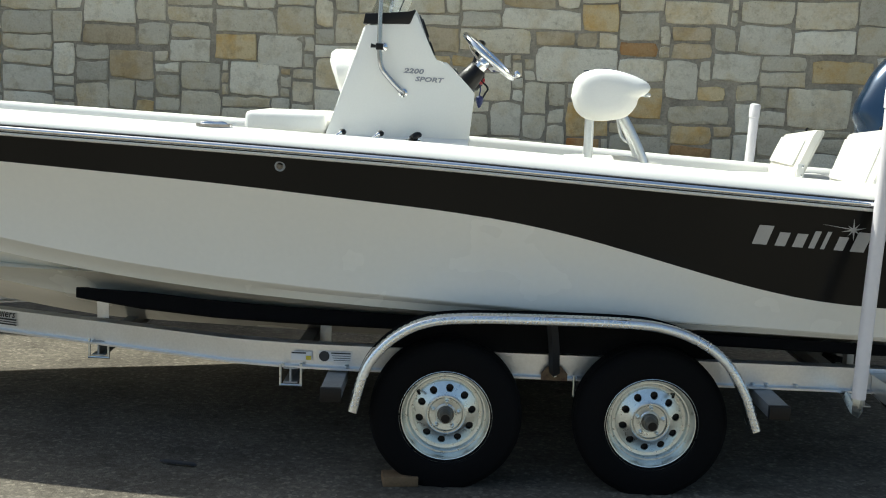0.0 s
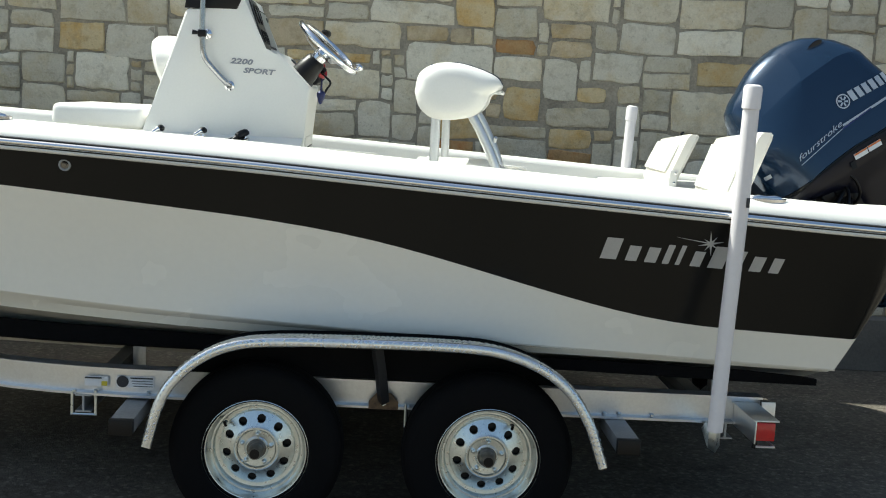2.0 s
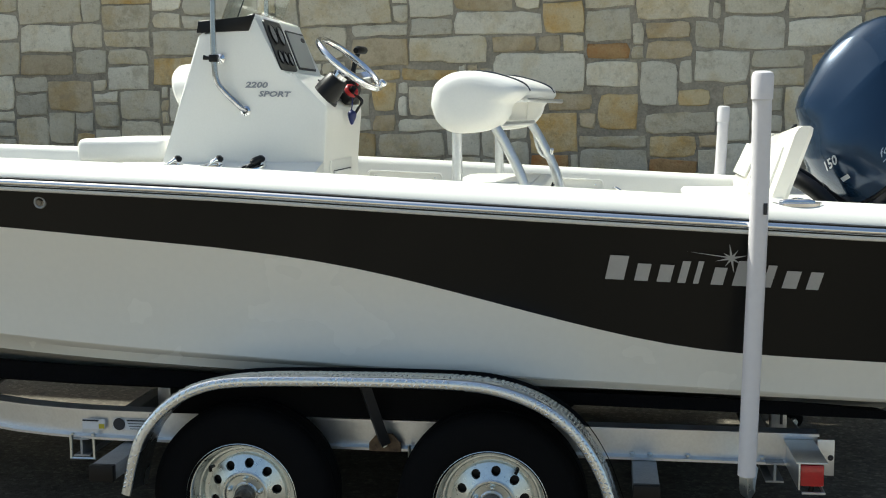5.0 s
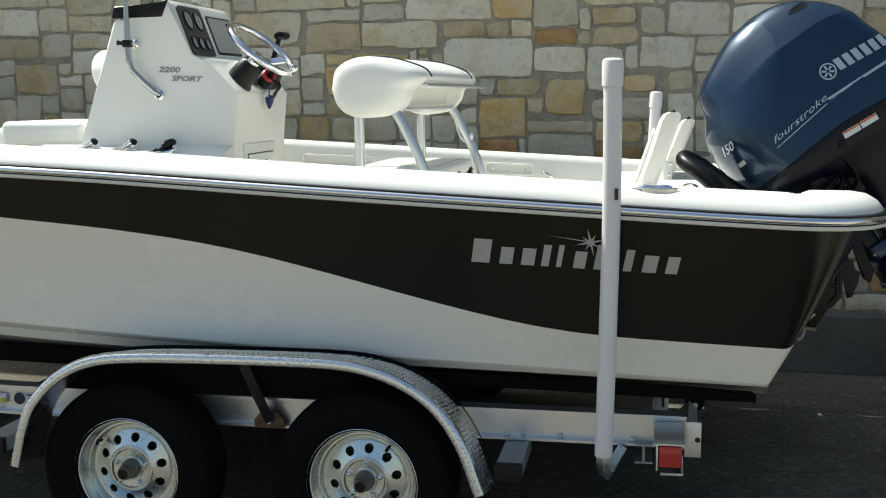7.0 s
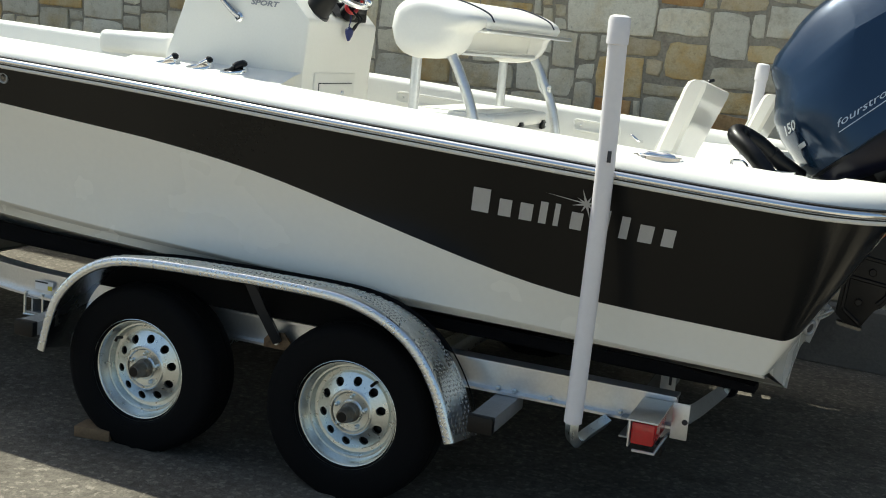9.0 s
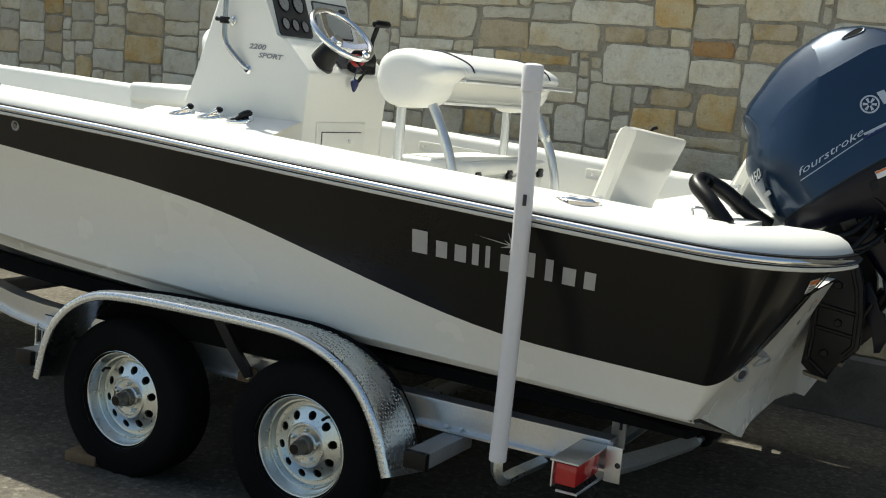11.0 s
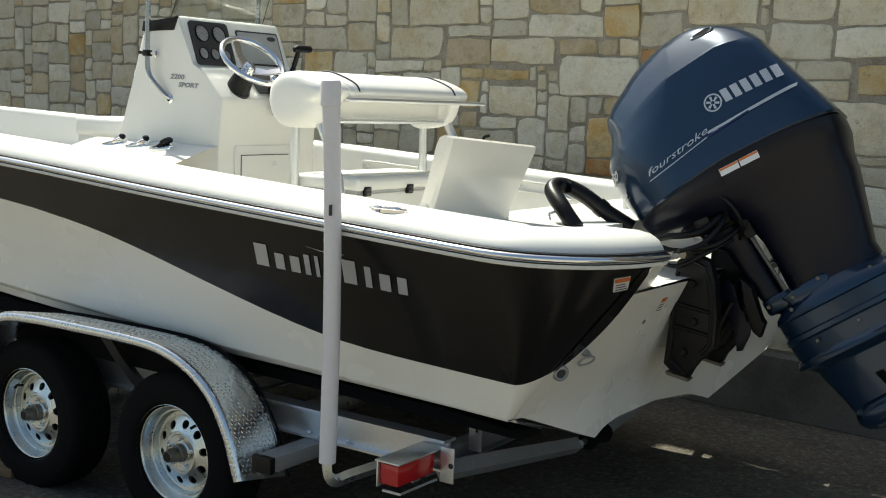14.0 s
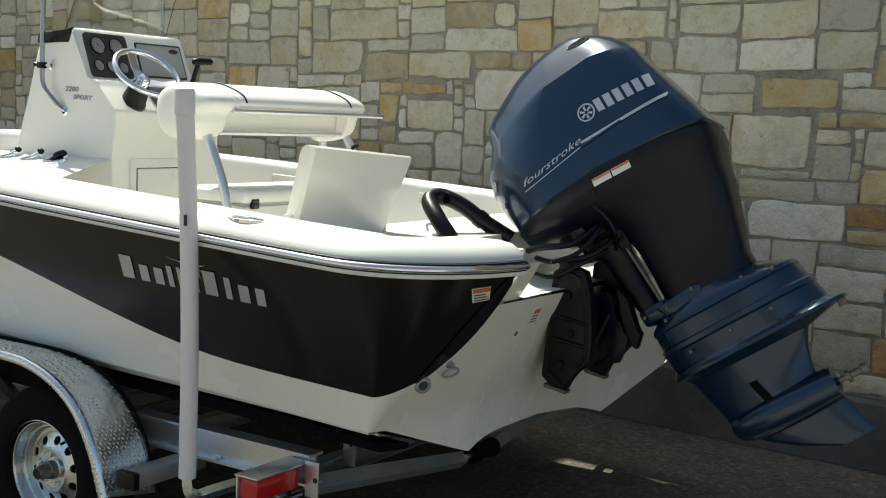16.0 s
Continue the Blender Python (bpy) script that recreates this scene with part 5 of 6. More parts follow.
loft(bm, [oval(a0, a1, w, v, 4, 24) for a0, a1, w, v in ((0.055, 0.205, 0.078, -0.170, ), (0.050, 0.215, 0.082, -0.178), (0.052, 0.225, 0.082, -0.222), (0.06, 0.22, 0.076, -0.230))])
mount = part("lower_mount", bm, NAVY, motor, "navy lower mount block", sharp=50)
# pointed covers that run back from the mount along both sides of the leg
for s in (-1, 1):
    bm = BM()
    cover = [(0.135, -0.190), (0.22, -0.180), (0.30, -0.176), (0.325, -0.186), (0.325, -0.205), (0.29, -0.240), (0.255, -0.250), (0.155, -0.234)]
    loft(bm, [[eng(a + (0.27 - a) * (1 - q), s * w, v + (-0.20 - v) * (1 - q)) for a, v in cover] for w, q in ((0.08, 1.0), (0.112, 1.0), (0.122, 0.95), (0.127, 0.84), (0.129, 0.6))])
    part("mount_cover", bm, NAVY, mount, "pointed navy cover over the lower mount", sharp=25)
    for a, v in ((0.175, -0.207), (0.285, -0.188)):
        bm = BM()
        lathe(bm, [(0.0, 0.007), (0.007, 0.006), (0.009, 0.0)], eng(a, s * 0.126, v), (0, s, 0), 8)
        part("cover_bolt", bm, GREASE, mount)
for a, v in ((0.075, -0.198), (0.150, -0.196)):
    bm = BM()
    lathe(bm, [(0.0, 0.007), (0.007, 0.007), (0.009, 0.0)], eng(a, -0.081, v), (0, -1, 0), 8)
    part("mount_bolt", bm, GREASE, motor)
bm = BM()
prism(bm, [(2.560, 1.03), (2.600, 1.06), (2.640, 1.00), (2.650, 0.955), (2.672, 0.95), (2.675, 0.915), (2.700, 0.905), (2.695, 0.86), (2.672, 0.80), (2.650, 0.795), (2.648, 0.835), (2.632, 0.89), (2.600, 0.93)], 6.02 - 0.085, 6.02 - 0.067, 0.004)
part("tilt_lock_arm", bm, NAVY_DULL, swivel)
bm = BM()
prism(bm, [(2.645, 1.08), (2.70, 1.04), (2.725, 0.95), (2.755, 0.92), (2.74, 0.86), (2.71, 0.88), (2.675, 0.98)], 5.92, 5.96, 0.006)
part("trim_ram_arm", bm, BLACK, motor)
bm = BM()
tube(bm, [(2.53, C, 0.80), (2.66, C, 1.02)], 0.032, 14)
tube(bm, [(2.56, C - 0.08, 0.86), (2.62, C - 0.08, 0.98)], 0.014, 10)
part("tilt_ram", bm, BLACK, motor)
bm = BM()
prism(bm, [(2.46, 1.02), (2.57, 1.03), (2.565, 0.80), (2.50, 0.74), (2.45, 0.80)], 5.87, 6.14, 0.006)
part("trim_unit", bm, BLACK, motor)
bm = BM()
tube(bm, [(2.50, 5.72, 1.165), (2.50, 6.32, 1.165)], 0.015, 12)
part("steering_tube", bm, GREASE, motor)
for i, pts in enumerate((((2.35, 5.78, 1.20), (2.42, 5.76, 1.22), (2.52, 5.80, 1.24), (2.58, 5.86, 1.30)), ((2.36, 5.83, 1.17), (2.46, 5.78, 1.17), (2.58, 5.82, 1.20), (2.64, 5.90, 1.26)),
                         ((2.50, 5.68, 1.18), (2.56, 5.76, 1.21), (2.60, 5.84, 1.29), (2.58, 5.90, 1.36)), ((2.42, 5.70, 1.13), (2.48, 5.74, 1.12), (2.56, 5.80, 1.17), (2.62, 5.90, 1.22)),
                         ((2.55, 5.82, 1.40), (2.62, 5.83, 1.36), (2.66, 5.86, 1.29), (2.64, 5.92, 1.22)))):
    bm = BM()
    tube(bm, bend(pts, 6), (0.012, 0.010, 0.009, 0.008, 0.007)[i], 10)
    part("control_cable", bm, BLACK, motor)
bm = BM()
loft(bm, [oval(-0.10, 0.20, 0.17, 0.235, 2.6), oval(-0.06, 0.20, 0.15, 0.17, 2.6), oval(0.02, 0.20, 0.12, 0.13, 2.6)])
part("engine_underside", bm, BLACK, motor)
for p, s in (((0.10, -0.15, 0.17), (0.05, 0.03, 0.06)), ((0.03, -0.16, 0.19), (0.06, 0.03, 0.04)), ((0.16, -0.13, 0.10), (0.04, 0.04, 0.09))):
    bm = BM()
    box(bm, (0, 0, 0), s, 0.006)
    bmesh.ops.transform(bm, matrix=Matrix.Translation(eng(*p)) @ Matrix.Rotation(-EA, 4, "Y"), verts=bm.verts)
    part("linkage", bm, BLACK, motor)
bm = BM()
tube(bm, [eng(0.15, -0.125, 0.06), eng(0.165, -0.115, -0.17)], 0.007, 8)
part("tie_rod", bm, GREASE, motor)

# ---- the trailer ----
trailer = thing("boat_trailer", (0.45, C, 0.0), "tandem-axle aluminium boat trailer with tread-plate fenders", "boat trailer")
IBEAM = ((-0.036, -0.056), (0.036, -0.056), (0.036, -0.047), (0.005, -0.045), (0.005, 0.045), (0.036, 0.047), (0.036, 0.056), (-0.036, 0.056), (-0.036, 0.047), (-0.005, 0.045), (-0.005, -0.045), (-0.036, -0.047))
for s in (1, -1):
    bm = BM()
    pts = [(1.985, 1.0, 0.473), (1.0, 1.0, 0.478), (-0.50, 1.0, 0.488), (-0.66, 0.985, 0.488), (-0.80, 0.95, 0.485), (-0.95, 0.90, 0.481), (-2.1, 0.44, 0.474), (-3.15, 0.05, 0.468)]
    rings = []
    for i, (x, y, z) in enumerate(pts):
        p, q = pts[max(i - 1, 0)], pts[min(i + 1, len(pts) - 1)]
        d = Vector((p[0] - q[0], -s * (p[1] - q[1]), 0)).normalized()
        w = Vector((-d.y, d.x, 0))
        rings.append([Vector((x, C - s * y, z)) + w * a + Vector((0, 0, b)) for a, b in IBEAM])
    loft(bm, rings)
    beam_ob = part("frame_rail", bm, ALU, trailer, "aluminium I-beam frame rail", sharp=25)
    if s == 1:
        near_rail = beam_ob
bm = BM()
box(bm, (-4.0, C, 0.49), (1.9, 0.08, 0.10), 0.006)
part("tongue", bm, ALU, trailer)
for x, z in ((-1.62, 0.40), (-0.665, 0.40), (0.62, 0.405), (1.84, 0.395)):
    hw = interp(x, (-2.1, -0.95, -0.6), (0.46, 0.92, 1.05))
    bm = BM()
    loft(bm, [[(x + a * 0.85, y, z + b * 0.62) for a, b in IBEAM] for y in (C - hw, C - hw * 0.35, C + hw * 0.35, C + hw)])
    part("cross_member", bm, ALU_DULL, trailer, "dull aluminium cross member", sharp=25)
    for s in (1, -1) if x < 1.5 else ():
        bm = BM()
        y = C - s * (hw - 0.01)
        for dx in (-0.045, 0.045):
            tube(bm, [(x + dx, y, z - 0.045), (x + dx, y, z + 0.045)], 0.006, 8)
        tube(bm, [(x - 0.05, y, z - 0.045), (x + 0.05, y, z - 0.045)], 0.006, 8)
        part("u_bolt", bm, GALV, trailer)
for x in (0.02, 0.885):
    bm = BM()
    box(bm, (x, C, 0.315), (0.075, 2.1, 0.075), 0.01)
    part("axle", bm, GALV, trailer, "galvanised axle tube")
    for s in (1, -1):
        bm = BM()
        box(bm, (x + 0.06, C - s * 0.98, 0.385), (0.16, 0.07, 0.10), 0.008)
        part("axle_mount", bm, GALV, trailer)

# bunks and their posts
for s in (1, -1):
    bm = BM()
    rows = []
    for x in np.linspace(-1.66, 2.22, 14):
        y = interp(x, (-1.66, -0.6, 0.6, 2.22), (0.76, 0.78, 0.86, 0.88))
        th = interp(x, (-1.0, 0.8), (0.038, 0.022))
        z = keel_z(x) + (chine_z(x) - chine_drop(x) - keel_z(x)) * (y / max(chine(x), y)) - 0.016
        z -= interp(x, (-1.66, -0.3), (0.030, 0.0))
        e = 0.6 if x in (-1.66, 2.22) else 1.0
        rows.append([(x, C - s * (y + a * 0.09), z + 0.012 - th + (b * th + (0.026 * a if b > 0 else 0.02 * a)) * e) for a, b in ((-1, -0.8), (-0.8, -1), (0.8, -1), (1, -0.8), (1, 0.8), (0.8, 1), (-0.8, 1), (-1, 0.8))])
    loft(bm, rows)
    part("bunk", bm, CARPET, trailer, "black carpeted bunk board under the hull")
    for x, yy, zb in ((-1.60, 0.64, 0.545), (-0.575, 0.42, 0.40), (1.90, 0.70, 0.40)):
        zt = keel_z(x) + (chine_z(x) - keel_z(x)) * (0.72 if yy > 0.5 else 0.40) - 0.02
        bm = BM()
        box(bm, (x, C - s * yy, (zb + zt) / 2), (0.055, 0.008, zt - zb), 0.001)
        box(bm, (x - 0.024, C - s * (yy - 0.028), (zb + zt) / 2), (0.008, 0.055, zt - zb), 0.001)
        bp = part("bunk_bracket", bm, ALU, trailer, "aluminium angle bunk bracket")
        if x > 1:
            bm = BM()
            box(bm, (x + 0.008, C - s * (yy + 0.005), (zb + zt) / 2 + 0.02), (0.010, 0.004, 0.06), 0.0)
            part("slot", bm, PRINT, bp)
    bm = BM()
    tube(bm, [(1.94, C - s * 0.98, 0.400), (2.00, C - s * 0.70, 0.385), (2.025, C - s * 0.12, 0.315)], [0.038, 0.038, 0.034], 4)
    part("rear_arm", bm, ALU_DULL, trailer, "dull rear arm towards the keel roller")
bm = BM()
tube(bm, [(2.05, C - 0.09, 0.33), (2.05, C - 0.07, 0.33), (2.05, C, 0.33), (2.05, C + 0.07, 0.33), (2.05, C + 0.09, 0.33)], [0.035, 0.042, 0.030, 0.042, 0.035], 16)
part("keel_roller", bm, RUBBER, trailer, "black rubber keel roller")
bm = BM()
tube(bm, [(2.05, C - 0.13, 0.33), (2.05, C + 0.13, 0.33)], 0.012, 10)
part("roller_pin", bm, GALV, trailer)

AXLES = (0.02, 0.885)
# fenders: a bent tread-plate skin with a rolled lip
FENDER = bend([(-0.384, 0, 0.335), (-0.350, 0, 0.47), (-0.305, 0, 0.570), (-0.21, 0, 0.668), (-0.085, 0, 0.732), (0.08, 0, 0.757), (0.42, 0, 0.764), (0.76, 0, 0.762), (0.92, 0, 0.745), (1.06, 0, 0.695), (1.176, 0, 0.610), (1.262, 0, 0.48), (1.322, 0, 0.318)], 5)


def fender_frame(i):
    p = FENDER[i]
    d = (FENDER[min(i + 1, len(FENDER) - 1)] - FENDER[max(i - 1, 0)]).normalized()
    return p, d, Vector((-d.z, 0, d.x))


for s in (1, -1):
    y0, y1 = 1.335, 1.100
    bm = BM()
    rings = []
    for i in range(len(FENDER)):
        p, d, nrm = fender_frame(i)
        rings.append([Vector((p.x, C - s * y, p.z)) + nrm * o for y, o in ((y0 - 0.001, -0.038), (y0 + 0.004, -0.034), (y0 + 0.006, -0.024), (y0 + 0.005, -0.014), (y0 + 0.001, -0.006), (y0 - 0.006, -0.001), (y0 - 0.016, 0.002), (y0 - 0.03, 0.003), (y1, 0.003), (y1, -0.001), (y0 - 0.012, -0.004), (y0 - 0.003, -0.014), (y0 - 0.003, -0.038))])
    loft(bm, rings)
    for v in bm.verts:
        v.co.z -= 0.050 * (y0 - abs(v.co.y - C)) / 0.29
    fender = part("fender", bm, PLATE, trailer, "bright aluminium tread-plate fender", sharp=40)
    bm = BM()
    run = 0.0
    for i in range(1, len(FENDER) - 1):
        p, d, nrm = fender_frame(i)
        seg = (FENDER[i + 1] - FENDER[i]).length
        m = max(1, round(seg / 0.019))
        for k in range(m):
            q = p + (FENDER[i + 1] - FENDER[i]) * (k / m)
            row = int(run / 0.019)
            run += seg / m
            sgn = 1 if row % 2 else -1
            side_n = Vector((0, -s, 0))
            for low, flip in ((0.0125, 1), (0.0275, -1)):
                c = Vector((q.x, C - s * (y0 + 0.0055), q.z)) - nrm * low + d * (0.0 if flip > 0 else 0.0095)
                bar, wide = (d * 0.72 + nrm * sgn * flip * 0.69) * 0.0082, (d * 0.69 - nrm * sgn * flip * 0.72) * 0.0030
                vs = [bm.verts.new(c + bar), bm.verts.new(c + wide), bm.verts.new(c - bar), bm.verts.new(c - wide), bm.verts.new(c + side_n * 0.0022)]
                for a, b in ((0, 1), (1, 2), (2, 3), (3, 0)):
                    bm.faces.new((vs[a], vs[b], vs[4]))
            for j in range(13):
                y = y0 - 0.018 - 0.0195 * j - (0.00975 if row % 2 else 0)
                if y < y1 + 0.01:
                    continue
                sgn = 1 if (row + j) % 2 else -1
                along = (d * 0.7 + Vector((0, sgn * 0.7, 0))) * 0.0105
                across = (d * 0.7 - Vector((0, sgn * 0.7, 0))) * 0.0035
                c = Vector((q.x, C - s * y, q.z)) + nrm * 0.003
                vs = [bm.verts.new(c + along), bm.verts.new(c + across), bm.verts.new(c - along), bm.verts.new(c - across), bm.verts.new(c + nrm * 0.0026)]
                for a, b in ((0, 1), (1, 2), (2, 3), (3, 0)):
                    bm.faces.new((vs[a], vs[b], vs[4]))
    for v in bm.verts:
        v.co.z -= 0.050 * (y0 - abs(v.co.y - C)) / 0.29
    tr = part("tread_pattern", bm, PLATE, fender, "raised diamond tread bars", sharp=20)
    tr["kind"] = "stuff"
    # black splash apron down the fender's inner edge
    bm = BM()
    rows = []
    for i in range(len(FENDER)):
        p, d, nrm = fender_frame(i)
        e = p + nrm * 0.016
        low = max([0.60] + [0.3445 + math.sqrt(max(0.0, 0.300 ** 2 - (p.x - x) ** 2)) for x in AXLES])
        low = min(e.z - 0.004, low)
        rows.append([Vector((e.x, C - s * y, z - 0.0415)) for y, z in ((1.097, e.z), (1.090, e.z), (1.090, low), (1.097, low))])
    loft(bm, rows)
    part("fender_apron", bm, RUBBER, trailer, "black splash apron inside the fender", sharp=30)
    # brace between the wheels
    bm = BM()
    tube(bm, [(0.45, C - s * 1.22, 0.722), (0.47, C - s * 1.15, 0.60), (0.487, C - s * 1.045, 0.46)], 0.024, 4)
    br = part("fender_brace", bm, PANEL, trailer, "dark charcoal fender brace strap")
    bm = BM()
    prism(bm, [(0.43, 0.425), (0.545, 0.425), (0.545, 0.455), (0.515, 0.49), (0.46, 0.49), (0.43, 0.455)], C - s * 1.040 - 0.004, C - s * 1.040 + 0.004, 0.002)
    part("brace_plate", bm, RUST, br, "rusty bolted plate")
    bm = BM()
    lathe(bm, [(0.0, 0.012), (0.010, 0.012), (0.012, 0.0)], (0.487, C - s * 1.044, 0.452), (0, -s, 0), 6)
    part("brace_bolt", bm, GALV, br)
    # square stubs that carry the fender ends
    for x, z in ((-0.46, 0.395), (1.40, 0.390)):
        bm = BM()
        box(bm, (x, C - s * 1.13, z), (0.085, 0.33, 0.055), 0.005)
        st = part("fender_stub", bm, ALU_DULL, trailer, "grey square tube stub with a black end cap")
        bm = BM()
        box(bm, (x, C - s * 1.303, z), (0.089, 0.03, 0.060), 0.006)
        part("end_cap", bm, BLACK, st)
    # tail light, its shroud and the end plate
    bm = BM()
    box(bm, (1.925, C - s * 1.165, 0.455), (0.075, 0.21, 0.072), 0.008)
    tl = part("tail_light", bm, RED_LENS, trailer, "red tail-light lens")
    bm = BM()
    box(bm, (1.922, C - s * 1.145, 0.499), (0.10, 0.27, 0.006), 0.002)
    box(bm, (1.883, C - s * 1.145, 0.455), (0.006, 0.27, 0.09), 0.002)
    tube(bm, [(1.895, C - s * 1.26, 0.395), (1.965, C - s * 1.26, 0.395), (1.968, C - s * 1.05, 0.395)], 0.005, 6)
    part("light_shroud", bm, ALU, tl, "bent aluminium light shroud")
    bm = BM()
    box(bm, (2.006, C - s * 1.045, 0.452), (0.056, 0.006, 0.124), 0.001)
    ep = part("end_plate", bm, ALU, trailer)
    bm = BM()
    lathe(bm, [(0.0, 0.002), (0.009, 0.002), (0.010, 0.0)], (2.022, C - s * 1.048, 0.452), (0, -s, 0), 14)
    part("plate_hole", bm, PRINT, ep)
    bm = BM()
    tube(bm, bend([(1.91, C - s * 1.06, 0.40), (1.93, C - s * 1.06, 0.375), (1.96, C - s * 1.06, 0.36), (1.955, C - s * 1.06, 0.33)], 4), 0.009, 8)
    part("light_wire", bm, BLACK, tl)
for x in (1.36, 1.42, 1.55, 1.80, -0.7, -0.62, -0.42):
    bm = BM()
    lathe(bm, [(0.0, 0.007), (0.008, 0.007), (0.009, 0.0)], (x, C - 1.018, 0.422 + 0.012 + (0.012 if x < 0 else 0)), (0, -0.2, 1), 6)
    part("rail_bolt", bm, GALV, near_rail)


def rail_sheet(x0, x1, z0, z1, mat, name, parent, label="", o=0.0):
    b = BM()
    b.faces.new([b.verts.new((x, C - 1.010 - o, z)) for x, z in ((x0, z0), (x1, z0), (x1, z1), (x0, z1))])
    return part(name, b, mat, parent, label)


# labels on the frame rail's web
rail_sheet(-0.665, -0.575, 0.466, 0.505, WHITE_DECAL, "rail_label", near_rail, "white label with a yellow patch")
rail_sheet(-0.600, -0.578, 0.469, 0.487, YELLOW_DECAL, "label_patch", near_rail, "", 0.003)
rail_sheet(-0.663, -0.60, 0.496, 0.502, PRINT, "print_bar", near_rail, "", 0.003)
rail_sheet(-0.545, -0.400, 0.465, 0.510, WHITE_DECAL, "rail_label", near_rail, "white label with a round emblem and print")
for k in range(4):
    rail_sheet(-0.490 + 0.004 * k, -0.405, 0.500 - 0.010 * k, 0.5025 - 0.010 * k + (0.003 if k == 0 else 0), PRINT, "print_bar", near_rail, "", 0.003)
bm = BM()
lathe(bm, [(0.0, 0.001), (0.022, 0.001), (0.023, 0.0)], (-0.520, C - 1.013, 0.488), (0, -1, 0), 24)
part("round_emblem", bm, PRINT, near_rail, "dark round emblem")
for k, (z0, h) in enumerate(((0.474, 0.008), (0.463, 0.005), (0.450, 0.007))):
    bm = BM()
    bm.faces.new([bm.verts.new((x, C - 0.44 - 0.4 * (x + 2.1) - 0.012, z)) for x, z in ((-2.28, z0), (-2.075, z0), (-2.075, z0 + h), (-2.28, z0 + h))])
    part("print_bar", bm, PRINT, near_rail)

RA = Vector((1.15, -0.46, 0)).normalized()
stuck_text("rail_lettering", "Trailers", 0.052, (-2.235, C - 0.386 - 0.012, 0.488), RA, (0, 0, 1), PRINT, near_rail, 0.25, 0.001, 1.0)

# ---- wheels ----


def wheel(x, s):
    """A galvanised ten-hole rim with its tyre; s is 1 on the near side."""
    o, ax = Vector((x, C - s * 1.165, 0.303)), Vector((0, -s, 0))
    ex, ez = Vector((1, 0, 0)), Vector((0, 0, 1))

    def at(r, t, h):
        return o + ax * h + ex * r * math.cos(t) + ez * r * math.sin(t)

    b = BM()
    K = 60
    barrel = [(0.1865, 0.092), (0.1905, 0.090), (0.1910, 0.084), (0.186, 0.079), (0.177, 0.077), (0.172, 0.070), (0.169, 0.045), (0.163, 0.036), (0.157, 0.036), (0.153, 0.030), (0.150, 0.012), (0.143, 0.010), (0.139, 0.022)]
    quads(b, [[at(r * 1.045 if r > 0.145 else r, 2 * math.pi * i / K, h) for i in range(K)] for r, h in barrel], True)
    inner = [(0.085, 0.044), (0.080, 0.048), (0.074, 0.048), (0.069, 0.042), (0.045, 0.040), (0.040, 0.044), (0.035, 0.044)]
    quads(b, [[at(r, 2 * math.pi * i / K, h) for i in range(K)] for r, h in inner], True)
    # ten sectors, each with its round hole
    for k in range(10):
        t0 = 2 * math.pi * (k + 0.3) / 10
        half = math.pi / 10
        rim_pts = [(0.139, t0 - half + 2 * half * i / 6) for i in range(7)] + [(0.112, t0 + half)] + [(0.085, t0 + half - 2 * half * i / 6) for i in range(7)] + [(0.112, t0 - half)]
        hh = lambda r: 0.022 + (0.044 - 0.022) * (0.139 - r) / 0.054
        outer, hole, deep = [], [], []
        for r, t in rim_pts:
            outer.append(at(r, t, hh(r)))
            dx, dz = r * math.cos(t) - 0.113 * math.cos(t0), r * math.sin(t) - 0.113 * math.sin(t0)
            l = math.hypot(dx, dz)
            px, pz = 0.113 * math.cos(t0) + 0.0165 * dx / l, 0.113 * math.sin(t0) + 0.0165 * dz / l
            hole.append(o + ax * hh(math.hypot(px, pz)) + ex * px + ez * pz)
            deep.append(o + ax * (hh(math.hypot(px, pz)) - 0.012) + ex * px + ez * pz)
        quads(b, [outer, hole, deep], True)
    bmesh.ops.remove_doubles(b, verts=b.verts, dist=0.0005)
    rim = part("wheel", b, GALV, trailer, "galvanised ten-hole wheel rim with a black tyre", sharp=32)
    b = BM()
    lathe(b, [(0.186, -0.092), (0.198, -0.096), (0.235, -0.103), (0.275, -0.102), (0.300, -0.094), (0.314, -0.083), (0.321, -0.066), (0.323, -0.040), (0.316, -0.037), (0.316, -0.032), (0.324, -0.029), (0.324, 0.029), (0.316, 0.032), (0.316, 0.037), (0.323, 0.040), (0.321, 0.066), (0.314, 0.083),
              (0.300, 0.094), (0.286, 0.100), (0.282, 0.0995), (0.275, 0.102), (0.235, 0.103), (0.214, 0.101), (0.203, 0.098), (0.198, 0.092), (0.188, 0.080)], o, ax, 72)
    for v in b.verts:
        if v.co.z < 0.004:
            v.co.y += (v.co.y - o.y) * 0.12
            v.co.z = 0.001
    part("tyre", b, RUBBER, rim, "black ribbed trailer tyre")
    b = BM()
    lathe(b, [(0.0, 0.006), (0.150, 0.006), (0.150, -0.06), (0.0, -0.06)], o, ax, 40)
    part("brake_drum", b, BLACK, rim)
    b = BM()
    lathe(b, [(0.036, 0.030), (0.036, 0.052), (0.033, 0.056), (0.033, 0.064), (0.029, 0.068), (0.028, 0.092), (0.025, 0.098), (0.023, 0.112), (0.020, 0.115), (0.0, 0.115)], o, ax, 28)
    hb = part("hub", b, GREASE, rim, "greasy bearing hub")
    b = BM()
    lathe(b, [(0.0, 0.1165), (0.018, 0.1165), (0.019, 0.114)], o, ax, 20)
    part("hub_cap", b, BLACK, rim)
    for k in range(5):
        t = 2 * math.pi * (k + 0.2) / 5
        b = BM()
